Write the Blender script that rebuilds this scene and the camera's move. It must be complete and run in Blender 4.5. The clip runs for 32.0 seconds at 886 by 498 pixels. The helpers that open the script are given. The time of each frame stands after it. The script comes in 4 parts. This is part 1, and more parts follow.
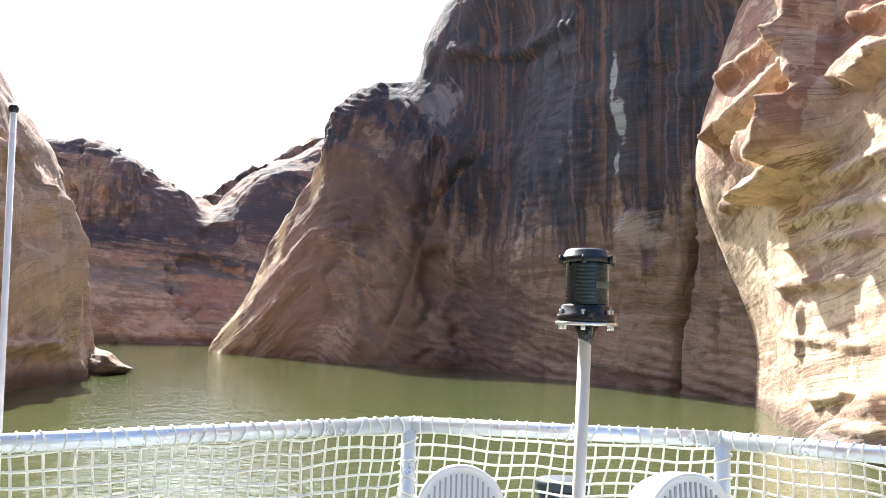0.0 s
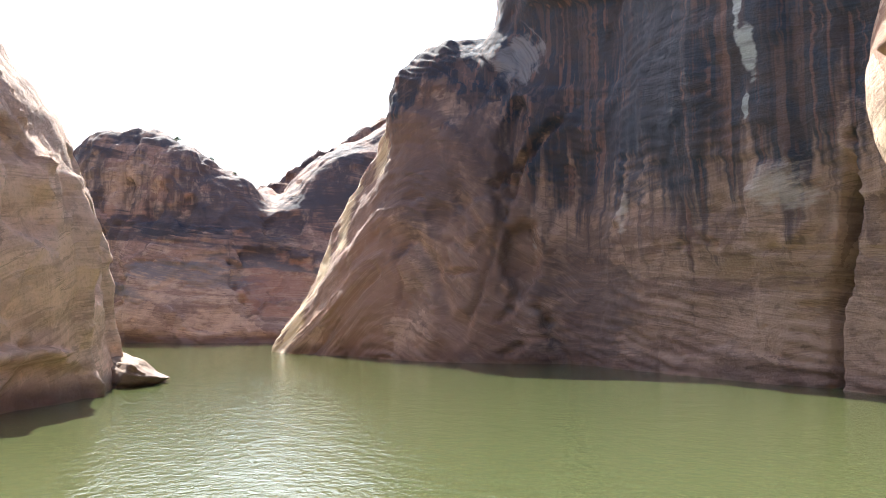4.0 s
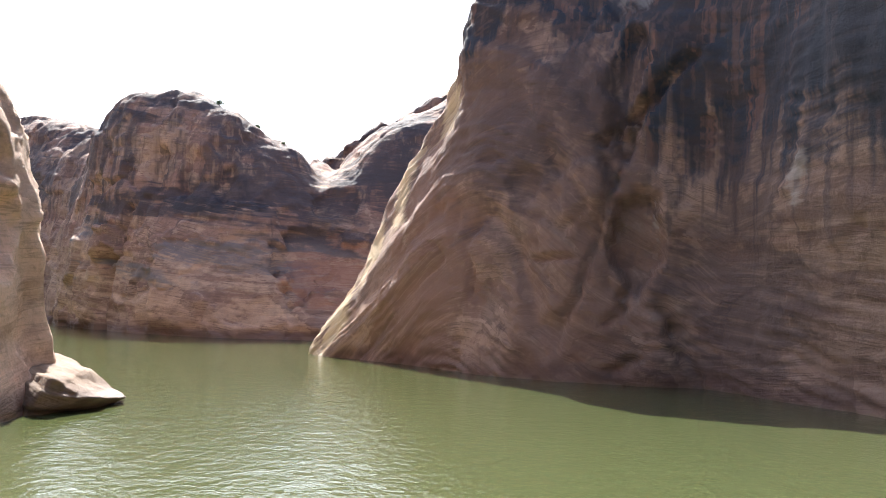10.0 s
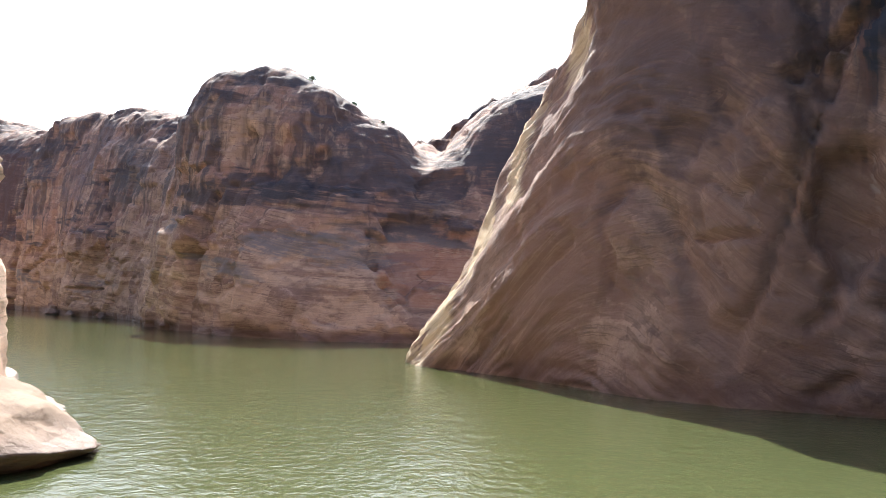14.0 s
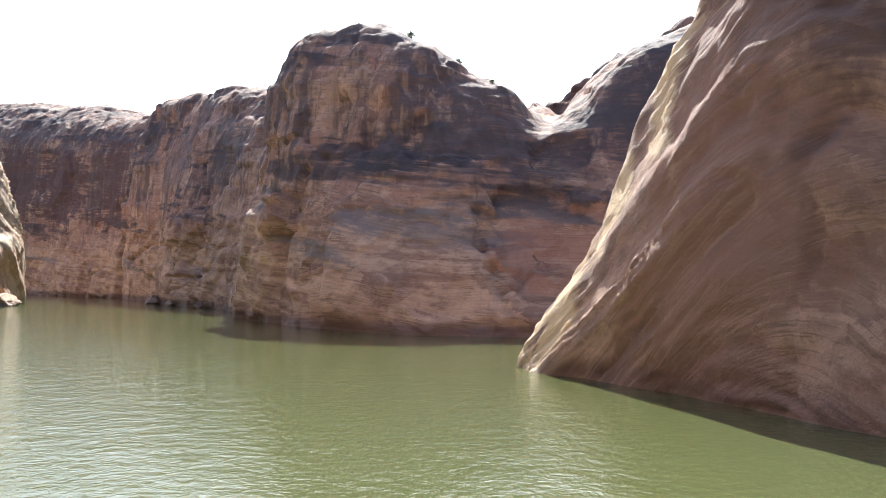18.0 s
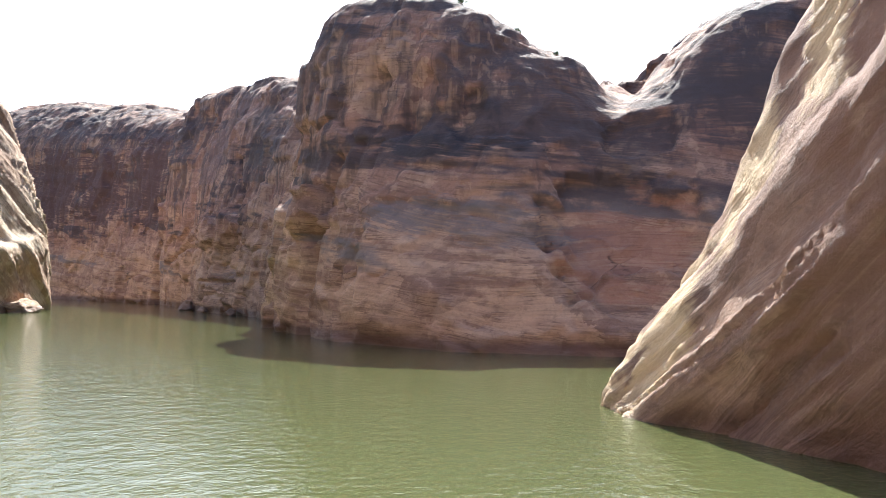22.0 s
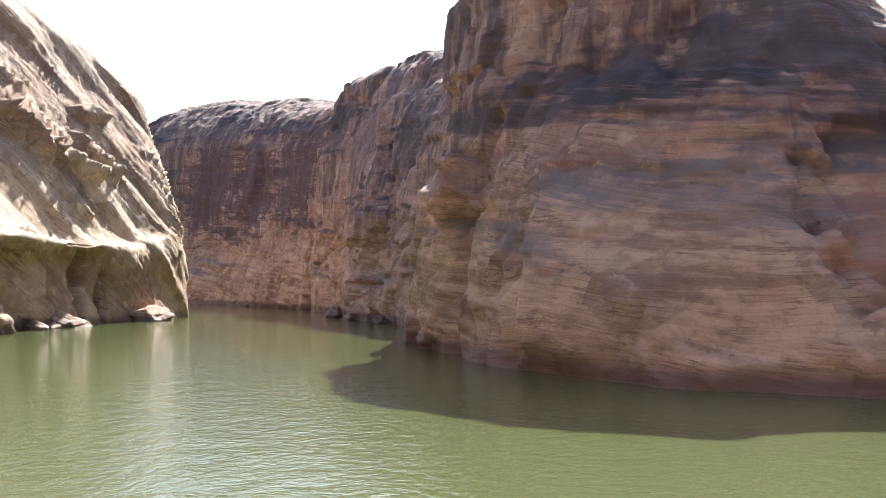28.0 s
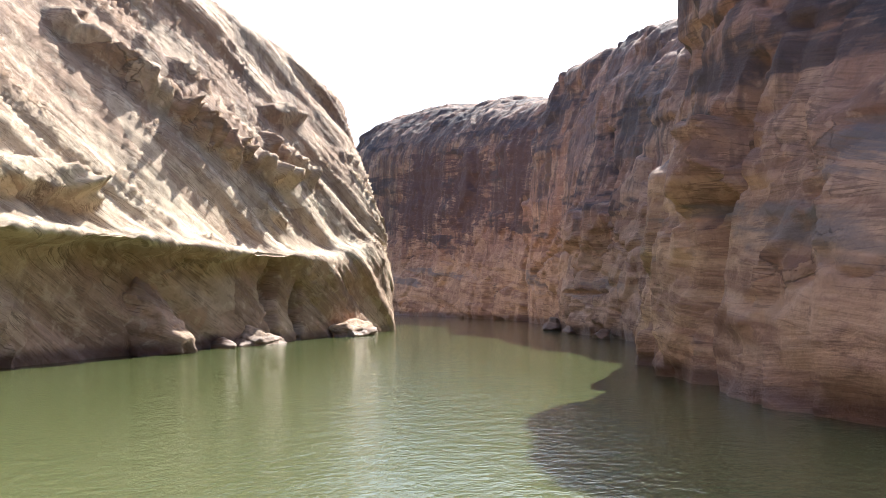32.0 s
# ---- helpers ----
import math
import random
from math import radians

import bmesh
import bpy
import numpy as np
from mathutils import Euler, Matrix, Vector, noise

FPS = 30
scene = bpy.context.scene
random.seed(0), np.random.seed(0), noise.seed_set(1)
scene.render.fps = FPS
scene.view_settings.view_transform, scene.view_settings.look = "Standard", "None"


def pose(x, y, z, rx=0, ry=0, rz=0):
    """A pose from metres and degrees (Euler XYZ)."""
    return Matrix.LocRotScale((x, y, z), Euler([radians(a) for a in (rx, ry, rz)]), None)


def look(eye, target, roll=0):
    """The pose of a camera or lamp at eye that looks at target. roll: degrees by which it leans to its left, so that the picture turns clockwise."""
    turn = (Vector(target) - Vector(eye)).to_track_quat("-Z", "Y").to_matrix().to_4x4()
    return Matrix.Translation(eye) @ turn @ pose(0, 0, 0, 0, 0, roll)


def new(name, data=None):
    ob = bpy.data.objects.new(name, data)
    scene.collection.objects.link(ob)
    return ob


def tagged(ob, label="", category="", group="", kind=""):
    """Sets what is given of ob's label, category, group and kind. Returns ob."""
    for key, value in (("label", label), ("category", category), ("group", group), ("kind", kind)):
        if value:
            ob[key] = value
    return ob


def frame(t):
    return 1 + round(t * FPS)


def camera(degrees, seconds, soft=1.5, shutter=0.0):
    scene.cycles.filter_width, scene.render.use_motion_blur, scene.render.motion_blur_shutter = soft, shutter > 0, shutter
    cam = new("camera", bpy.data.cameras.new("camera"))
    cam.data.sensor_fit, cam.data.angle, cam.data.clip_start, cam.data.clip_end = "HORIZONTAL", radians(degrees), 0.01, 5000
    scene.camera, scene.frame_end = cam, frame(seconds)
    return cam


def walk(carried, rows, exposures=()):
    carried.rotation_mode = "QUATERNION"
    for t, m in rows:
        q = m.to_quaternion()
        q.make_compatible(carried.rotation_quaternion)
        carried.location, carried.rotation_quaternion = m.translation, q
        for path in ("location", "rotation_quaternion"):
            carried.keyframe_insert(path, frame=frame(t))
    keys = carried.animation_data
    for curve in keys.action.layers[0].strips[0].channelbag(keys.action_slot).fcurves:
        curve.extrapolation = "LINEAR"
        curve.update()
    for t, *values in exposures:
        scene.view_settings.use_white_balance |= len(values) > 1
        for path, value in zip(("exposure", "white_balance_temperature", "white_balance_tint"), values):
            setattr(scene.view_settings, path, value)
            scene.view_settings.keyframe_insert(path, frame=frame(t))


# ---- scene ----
# the way of the boat's deck over the water: seconds, x, y, turn to the left, tilt, lean
EYE = 4.5
cam = camera(49.33, 32.0, soft=0.9)
PATH = [
    (0, -5.97, -44.34, -14.74, 4.20, 1.77),
    (0.5, -5.61, -42.79, -13.66, 4.13, 1.85),
    (1, -5.25, -41.24, -13.37, 4.22, 1.63),
    (1.5, -4.89, -39.67, -12.56, 4.25, 1.26),
    (2, -4.55, -38.10, -11.20, 4.37, 0.73),
    (2.5, -4.24, -36.51, -10.49, 4.19, 0.85),
    (3, -3.95, -34.93, -9.92, 3.55, 0.23),
    (3.5, -3.65, -33.38, -10.17, 3.45, -0.25),
    (5.5, -2.58, -27.21, -8.59, 3.90, 0.82),
    (6, -2.37, -25.42, -7.73, 3.99, 0.80),
    (6.5, -2.17, -23.60, -7.65, 4.06, 0.81),
    (7, -1.96, -21.79, -6.63, 3.53, 1.53),
    (7.5, -1.75, -20.02, -7.39, 3.52, 1.21),
    (8, -1.54, -18.27, -7.30, 3.41, 1.02),
    (8.5, -1.34, -16.56, -6.54, 3.15, 0.35),
    (9, -1.15, -14.85, -6.04, 3.17, 0.21),
    (9.5, -0.97, -13.13, -6.26, 3.30, 0.74),
    (10, -0.80, -11.36, -5.94, 3.22, 1.63),
    (10.5, -0.66, -9.54, -5.43, 3.30, 1.98),
    (11, -0.53, -7.65, -4.02, 3.07, 1.55),
    (11.5, -0.39, -5.73, -2.95, 3.20, 1.07),
    (12, -0.22, -3.83, -2.59, 3.30, 0.30),
    (12.5, -0.08, -1.92, -1.54, 3.19, -0.32),
    (13, 0.00, 0.00, 0.00, 3.21, -0.18),
    (13.5, 0.05, 1.92, -0.03, 3.00, 1.04),
    (14, 0.11, 3.82, 0.89, 2.86, 1.27),
    (14.5, 0.17, 5.69, 1.12, 2.78, 1.33),
    (16.5, 0.10, 13.00, 5.36, 2.21, 0.30),
    (17, 0.06, 14.84, 6.46, 1.96, 0.61),
    (17.5, -0.01, 16.69, 7.27, 1.83, 0.82),
    (18, -0.10, 18.49, 8.02, 1.87, 0.67),
    (18.5, -0.21, 20.24, 9.08, 2.11, 0.54),
    (19, -0.35, 21.94, 9.83, 2.25, 0.34),
    (19.5, -0.53, 23.62, 10.72, 2.05, 0.57),
    (20, -0.73, 25.30, 11.23, 1.96, 0.71),
    (20.5, -0.97, 27.03, 11.28, 2.05, 0.86),
    (21, -1.31, 28.80, 10.73, 2.09, 0.76),
    (21.5, -1.67, 30.59, 11.69, 2.12, 0.89),
    (22, -2.03, 32.36, 11.35, 2.16, 0.84),
    (22.5, -2.40, 34.11, 11.31, 2.34, 1.31),
    (23, -2.80, 35.84, 11.90, 2.24, 1.54),
    (23.5, -3.20, 37.54, 12.25, 2.12, 1.60),
    (24, -3.59, 39.21, 12.85, 2.04, 1.08),
    (24.5, -3.97, 40.88, 13.14, 2.07, 1.18),
    (26.5, -5.84, 47.87, 15.61, 2.15, 1.43),
    (27, -6.53, 49.71, 17.35, 2.28, 1.21),
    (27.5, -7.25, 51.57, 19.40, 2.23, 1.04),
    (28, -7.99, 53.41, 21.39, 2.15, 0.32),
    (28.5, -8.72, 55.21, 23.41, 2.15, -0.40),
    (29, -9.44, 56.96, 24.58, 2.14, -0.62),
    (29.5, -10.19, 58.66, 26.35, 2.16, -0.49),
    (30, -10.96, 60.31, 27.64, 2.10, -0.45),
    (30.5, -11.76, 61.93, 29.04, 2.19, -0.50),
    (31, -12.56, 63.53, 31.15, 2.41, -0.35),
    (31.5, -13.37, 65.10, 32.82, 2.50, -0.18),
    (32, -14.19, 66.66, 34.54, 2.71, -0.47),
]
walk(cam, [(t, pose(x, y, EYE, 90 + tilt, 0, turn) @ pose(0, 0, 0, 0, 0, lean)) for t, x, y, turn, tilt, lean in PATH],
     exposures=[(0.0, 2.18, 5700, 10), (3.0, 2.25, 5700, 10), (6.0, 2.32, 5700, 10), (9.0, 2.18, 5700, 10), (14.0, 2.08, 5700, 10), (20.0, 2.08, 5700, 10), (27.0, 2.14, 5700, 10), (32.0, 2.02, 5700, 10)])

# ---- light ----
SUN_TURN, SUN_RISE = 8.5, 43.0          # degrees to the left of +y, and above the horizon
world = bpy.data.worlds.new("world")
scene.world = world
world.use_nodes = True
wn = world.node_tree.nodes
sky = wn.new("ShaderNodeTexSky")
sky.sky_type = "NISHITA"
sky.sun_disc = False
sky.sun_elevation = radians(SUN_RISE)
sky.sun_rotation = radians(-SUN_TURN)
sky.dust_density = 3.0
wn["Background"].inputs["Strength"].default_value = 0.066
world.node_tree.links.new(sky.outputs["Color"], wn["Background"].inputs["Color"])
sun_data = bpy.data.lights.new("sun", "SUN")
sun_data.energy, sun_data.angle, sun_data.color = 3.6, radians(0.6), (1.0, 0.91, 0.76)
sun = new("sun", sun_data)
sun.matrix_world = look((0, 0, 0), (math.sin(radians(SUN_TURN)) * math.cos(radians(SUN_RISE)),
                                    -math.cos(radians(SUN_TURN)) * math.cos(radians(SUN_RISE)), -math.sin(radians(SUN_RISE))))
sun.location = (-60, 120, 140)


# ---- materials ----
class Nodes:
    """A small help to write node materials."""

    def __init__(self, name):
        self.mat = bpy.data.materials.new(name)
        self.mat.use_nodes = True
        self.tree = self.mat.node_tree
        self.bsdf = self.tree.nodes["Principled BSDF"]
        self.pos = self.tree.nodes.new("ShaderNodeNewGeometry").outputs["Position"]

    def link(self, a, b):
        self.tree.links.new(a, b)

    def node(self, kind, **values):
        n = self.tree.nodes.new(kind)
        for key, value in values.items():
            if isinstance(value, bpy.types.NodeSocket):
                self.link(value, n.inputs[key])
            else:
                n.inputs[key].default_value = value
        return n

    def math(self, op, a, b=0.0, clamp=False):
        n = self.tree.nodes.new("ShaderNodeMath")
        n.operation, n.use_clamp = op, clamp
        for i, v in enumerate((a, b)):
            if isinstance(v, bpy.types.NodeSocket):
                self.link(v, n.inputs[i])
            else:
                n.inputs[i].default_value = v
        return n.outputs[0]

    def place(self, sx=1.0, sy=1.0, sz=1.0, rx=0.0, ry=0.0, rz=0.0):
        m = self.tree.nodes.new("ShaderNodeMapping")
        m.vector_type = "TEXTURE"                                 # turned first, then stretched
        m.inputs["Scale"].default_value = (1 / sx, 1 / sy, 1 / sz)
        m.inputs["Rotation"].default_value = (radians(rx), radians(ry), radians(rz))
        self.link(self.pos, m.inputs["Vector"])
        return m.outputs["Vector"]

    def noise(self, vector, scale=1.0, detail=4.0, rough=0.55, warp=0.0):
        n = self.tree.nodes.new("ShaderNodeTexNoise")
        n.inputs["Scale"].default_value, n.inputs["Detail"].default_value = scale, detail
        n.inputs["Roughness"].default_value, n.inputs["Distortion"].default_value = rough, warp
        self.link(vector, n.inputs["Vector"])
        return n.outputs["Fac"]

    def step(self, value, lo, hi, a=0.0, b=1.0):
        n = self.tree.nodes.new("ShaderNodeMapRange")
        n.interpolation_type = "SMOOTHSTEP"
        for i, v in enumerate((value, lo, hi, a, b)):
            if isinstance(v, bpy.types.NodeSocket):
                self.link(v, n.inputs[i])
            else:
                n.inputs[i].default_value = v
        return n.outputs[0]

    def mix(self, fac, a, b):
        n = self.tree.nodes.new("ShaderNodeMix")
        n.data_type = "RGBA"
        for i, v in ((0, fac), (6, a), (7, b)):
            if isinstance(v, bpy.types.NodeSocket):
                self.link(v, n.inputs[i])
            else:
                n.inputs[i].default_value = (*v, 1.0) if isinstance(v, tuple) else v
        return n.outputs[2]

    def bump(self, height, strength=0.5, distance=0.05):
        n = self.tree.nodes.new("ShaderNodeBump")
        n.inputs["Strength"].default_value, n.inputs["Distance"].default_value = strength, distance
        self.link(height, n.inputs["Height"])
        self.link(n.outputs["Normal"], self.bsdf.inputs["Normal"])

    def finish(self, colour=None, rough=0.8, metal=0.0):
        for key, v in (("Base Color", colour), ("Roughness", rough), ("Metallic", metal)):
            if isinstance(v, bpy.types.NodeSocket):
                self.link(v, self.bsdf.inputs[key])
            elif isinstance(v, tuple):
                self.bsdf.inputs[key].default_value = (*v, 1.0)
            elif v is not None:
                self.bsdf.inputs[key].default_value = v
        return self.mat


def sandstone(name, pale, red, varnish=0.5, low=11.0, streak=0.6, sweep=(0.1, -0.15), gate=None, about=(0.0, 0.0), lens=0.0, wet=0.8, lines=0.5, zone=None, scars_and_light=(), cover=0.0, band=(6.0, 16.0), relief=0.8, ragged=1.0, swell=2.0, cross=0.8, blur=14.0, tan=(0.20, 0.105, 0.072), base=None):
    """Cross-bedded sandstone: pale below the old waterline, red above, with varnish that runs down and dark lenses."""
    n = Nodes(name)
    xyz = n.tree.nodes.new("ShaderNodeSeparateXYZ")
    n.link(n.pos, xyz.inputs[0])
    x, y, z = xyz.outputs
    big = n.noise(n.place(0.06, 0.06, 0.1), 1.0, 3.0)
    mid = n.noise(n.place(0.35, 0.35, 0.5), 1.0, 4.0, 0.6)
    wide = n.noise(n.place(0.07, 0.07, 0.05), 1.0, 2.0, 0.5)
    # the beds: a height that leans with the strata, bent by a slow swell
    lean = n.math("ADD", n.math("MULTIPLY", n.math("SUBTRACT", x, about[0]), sweep[0]), n.math("MULTIPLY", n.math("SUBTRACT", y, about[1]), sweep[1]))
    if gate:                                                      # the beds lean only in one part: axis, from, to
        lean = n.math("MULTIPLY", lean, n.step(xyz.outputs[gate[0]], gate[1], gate[2]))
    q = n.math("ADD", n.math("ADD", z, lean), n.math("MULTIPLY", wide, swell))

    # cross-bedding: sets of beds, each with a dip of its own, cut off by the next set
    of_set = n.tree.nodes.new("ShaderNodeTexWhiteNoise")
    of_set.noise_dimensions = "1D"
    n.link(n.math("FLOOR", n.math("ADD", n.math("MULTIPLY", q, 0.27), n.math("MULTIPLY", wide, 2.2))), of_set.inputs["W"])
    dip = n.math("MULTIPLY", n.math("SUBTRACT", of_set.outputs["Value"], 0.5), cross)
    q2 = n.math("ADD", q, n.math("MULTIPLY", dip, n.math("SUBTRACT", n.math("MULTIPLY", x, 0.8), n.math("MULTIPLY", y, 0.6))))

    def layers(along, across, detail=4.0, warp=0.3, height=None):
        c = n.tree.nodes.new("ShaderNodeCombineXYZ")
        for k, v in enumerate((n.math("MULTIPLY", x, along), n.math("MULTIPLY", y, along), n.math("MULTIPLY", height or q, across))):
            n.link(v, c.inputs[k])
        return n.noise(c.outputs[0], 1.0, detail, 0.6, warp)

    beds = layers(0.05, 0.75, 5.0, 0.5)
    fine = layers(0.12, 2.2, 4.0, 0.3, q2)
    hair = layers(0.30, 7.0, 3.0, 0.2, q2)
    patch = n.step(n.noise(n.place(0.13, 0.13, 0.2), 1.0, 3.0, 0.5, 0.5), 0.44, 0.60, 0.12, 1.0)
    grain = n.noise(n.place(1, 1, 1), 5.0, 6.0, 0.75)
    mottle = n.noise(n.place(0.7, 0.7, 0.9), 1.0, 8.0, 0.66, 0.4)
    level = n.math("ADD", z, n.math("MULTIPLY", n.math("SUBTRACT", big, 0.5), blur))
    c = n.mix(n.step(level, *band), pale, red)
    if base:                                                      # another colour at the foot: colour, from height, to height
        c = n.mix(n.step(n.math("ADD", z, mid), base[1], base[2]), base[0], c)
    c = n.mix(n.math("MULTIPLY", n.step(beds, 0.48, 0.58), 0.7), c, tuple(v * f for v, f in zip(red, (0.72, 0.68, 0.66))))
    c = n.mix(n.math("MULTIPLY", n.step(mid, 0.5, 0.75), 0.35), c, tuple(min(1, v * 1.25) for v in pale))
    # plates where rock has broken away, each with its own tone, and cracks between some of them
    v = n.tree.nodes.new("ShaderNodeCombineXYZ")
    bend = n.math("MULTIPLY", mottle, 0.5)
    for k, s in enumerate((n.math("MULTIPLY", x, 0.22), n.math("MULTIPLY", y, 0.22), n.math("MULTIPLY", q, 0.26))):
        n.link(n.math("ADD", s, bend), v.inputs[k])
    plate = n.tree.nodes.new("ShaderNodeTexVoronoi")
    n.link(v.outputs[0], plate.inputs["Vector"])
    plate.inputs["Scale"].default_value = 1.0
    rim = n.tree.nodes.new("ShaderNodeTexVoronoi")
    rim.feature = "DISTANCE_TO_EDGE"
    n.link(v.outputs[0], rim.inputs["Vector"])
    rim.inputs["Scale"].default_value = 1.0
    tone = n.tree.nodes.new("ShaderNodeSeparateXYZ")
    n.link(plate.outputs["Color"], tone.inputs[0])
    c = n.mix(n.step(tone.outputs[0], 0.6, 0.8, 0.0, 0.42), c, tuple(v * 0.6 for v in red))
    c = n.mix(n.step(tone.outputs[1], 0.65, 0.85, 0.0, 0.42), c, tuple(min(1, v * 1.2) for v in pale))
    split = n.math("MULTIPLY", n.step(rim.outputs["Distance"], 0.014, 0.002), n.step(big, 0.60, 0.68))
    # thin dark lines along the beds
    thin = n.math("ABSOLUTE", n.math("SUBTRACT", fine, 0.5))
    thin = n.math("MULTIPLY", n.step(thin, 0.035, 0.008), n.step(mid, 0.38, 0.62))
    c = n.mix(n.math("MULTIPLY", thin, lines), c, tuple(v * 0.42 for v in red))
    c = n.mix(n.math("MULTIPLY", n.math("MULTIPLY", n.step(hair, 0.52, 0.66), patch), 0.34 * lines), c, tuple(v * 0.6 for v in red))
    c = n.mix(n.math("MULTIPLY", n.math("MULTIPLY", n.step(hair, 0.45, 0.34), patch), 0.22 * lines), c, tuple(min(1, v * 1.25) for v in pale))
    c = n.mix(n.step(grain, 0.45, 0.75, 0.0, 0.3), c, (0.13, 0.085, 0.06))
    c = n.mix(n.step(mottle, 0.52, 0.62, 0.0, 0.36), c, tuple(v * 0.5 for v in red))
    c = n.mix(n.step(mottle, 0.46, 0.36, 0.0, 0.34), c, tuple(min(1.0, v * 1.3) for v in pale))
    # varnish that runs down from above, with an uneven lower edge
    broad = n.noise(n.place(0.16, 0.16, 0.012), 1.0, 3.0, 0.55)
    run = n.noise(n.place(0.62, 0.62, 0.016), 1.0, 3.5, 0.55)
    run2 = n.noise(n.place(1.25, 1.25, 0.02), 1.0, 3.0, 0.55)
    edge = n.math("ADD", z, n.math("MULTIPLY", n.math("SUBTRACT", run, 0.5), 26.0))
    if zone:                                                      # the stain keeps to one part of the cliff and starts higher up beside it
        d = n.tree.nodes.new("ShaderNodeVectorMath")
        d.operation = "DOT_PRODUCT"
        d.inputs[1].default_value = (zone[0], zone[1], 0.0)
        n.link(n.pos, d.inputs[0])
        edge = n.math("SUBTRACT", edge, n.step(n.math("ADD", d.outputs["Value"], n.math("MULTIPLY", run, 3.0)), zone[2], zone[3], zone[4], 0.0))
    high = n.step(edge, low - 1.5, low + 3.0)
    dark = n.math("MULTIPLY", n.step(n.math("ADD", n.math("MULTIPLY", broad, 0.6), n.math("MULTIPLY", run, 0.4)), 0.58 - 0.2 * streak - cover, 0.66 - 0.14 * streak - cover), high)
    dark = n.math("MULTIPLY", dark, varnish, True)
    c = n.mix(dark, c, n.mix(n.step(mid, 0.4, 0.62), (0.050, 0.038, 0.038), (0.028, 0.036, 0.052)))
    c = n.mix(n.math("MULTIPLY", n.math("MULTIPLY", n.step(run, 0.59, 0.64), high), 0.6 * streak), c, (0.15, 0.085, 0.062))
    c = n.mix(n.math("MULTIPLY", n.math("MULTIPLY", n.step(run2, 0.56, 0.66), high), 0.65 * streak), c, tan)
    c = n.mix(n.math("MULTIPLY", n.math("MULTIPLY", n.step(run2, 0.44, 0.33), n.step(edge, low - 9.0, low - 2.0)), 0.7 * streak), c, (0.10, 0.066, 0.058))
    if lens:
        l = layers(0.03, 0.24, 4.0)
        l = n.math("MULTIPLY", n.step(l, 0.53, 0.60), n.step(mid, 0.3, 0.5))
        l = n.math("MULTIPLY", l, n.step(z, 3.0, 7.0))
        c = n.mix(n.math("MULTIPLY", l, lens), c, n.mix(n.step(level, 9.0, 14.0), (0.19, 0.165, 0.155), (0.060, 0.046, 0.050)))
    for sx, sy, sz, reach, tall, strength, shade in scars_and_light:           # fresh pale scars, dark patches or painted sun and shade, of their own outline
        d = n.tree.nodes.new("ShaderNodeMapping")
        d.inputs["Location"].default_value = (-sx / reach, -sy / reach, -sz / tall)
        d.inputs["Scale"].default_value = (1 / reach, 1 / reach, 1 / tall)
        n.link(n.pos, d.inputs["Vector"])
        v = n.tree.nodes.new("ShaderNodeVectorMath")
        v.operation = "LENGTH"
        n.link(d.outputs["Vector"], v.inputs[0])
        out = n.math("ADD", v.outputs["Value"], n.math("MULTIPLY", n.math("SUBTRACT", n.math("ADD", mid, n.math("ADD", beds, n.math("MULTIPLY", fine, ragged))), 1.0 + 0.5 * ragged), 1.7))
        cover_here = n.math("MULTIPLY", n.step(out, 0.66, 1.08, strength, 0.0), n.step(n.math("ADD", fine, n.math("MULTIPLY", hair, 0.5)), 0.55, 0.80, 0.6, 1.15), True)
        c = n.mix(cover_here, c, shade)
    c = n.mix(n.math("MULTIPLY", split, 0.35), c, (0.05, 0.034, 0.028))
    # damp foot
    foot = n.step(n.math("ADD", z, n.math("MULTIPLY", n.math("SUBTRACT", beds, 0.5), 0.8)), 0.5, 1.3, wet, 0.0)
    c = n.mix(foot, c, (0.11, 0.052, 0.035))
    tall = n.math("ADD", n.math("MULTIPLY", n.math("MULTIPLY", fine, n.step(patch, 0.0, 1.0, 0.4, 1.0)), 0.42), n.math("ADD", n.math("MULTIPLY", mottle, 0.62), n.math("MULTIPLY", grain, 0.26)))
    tall = n.math("ADD", tall, n.math("MULTIPLY", n.math("MULTIPLY", hair, patch), 0.18))
    tall = n.math("ADD", tall, n.math("ADD", n.math("MULTIPLY", tone.outputs[2], 0.14), n.math("MULTIPLY", split, -0.25)))
    n.bump(tall, relief, 0.4)
    return n.finish(c, n.step(foot, 0.0, 1.0, 0.85, 0.5))


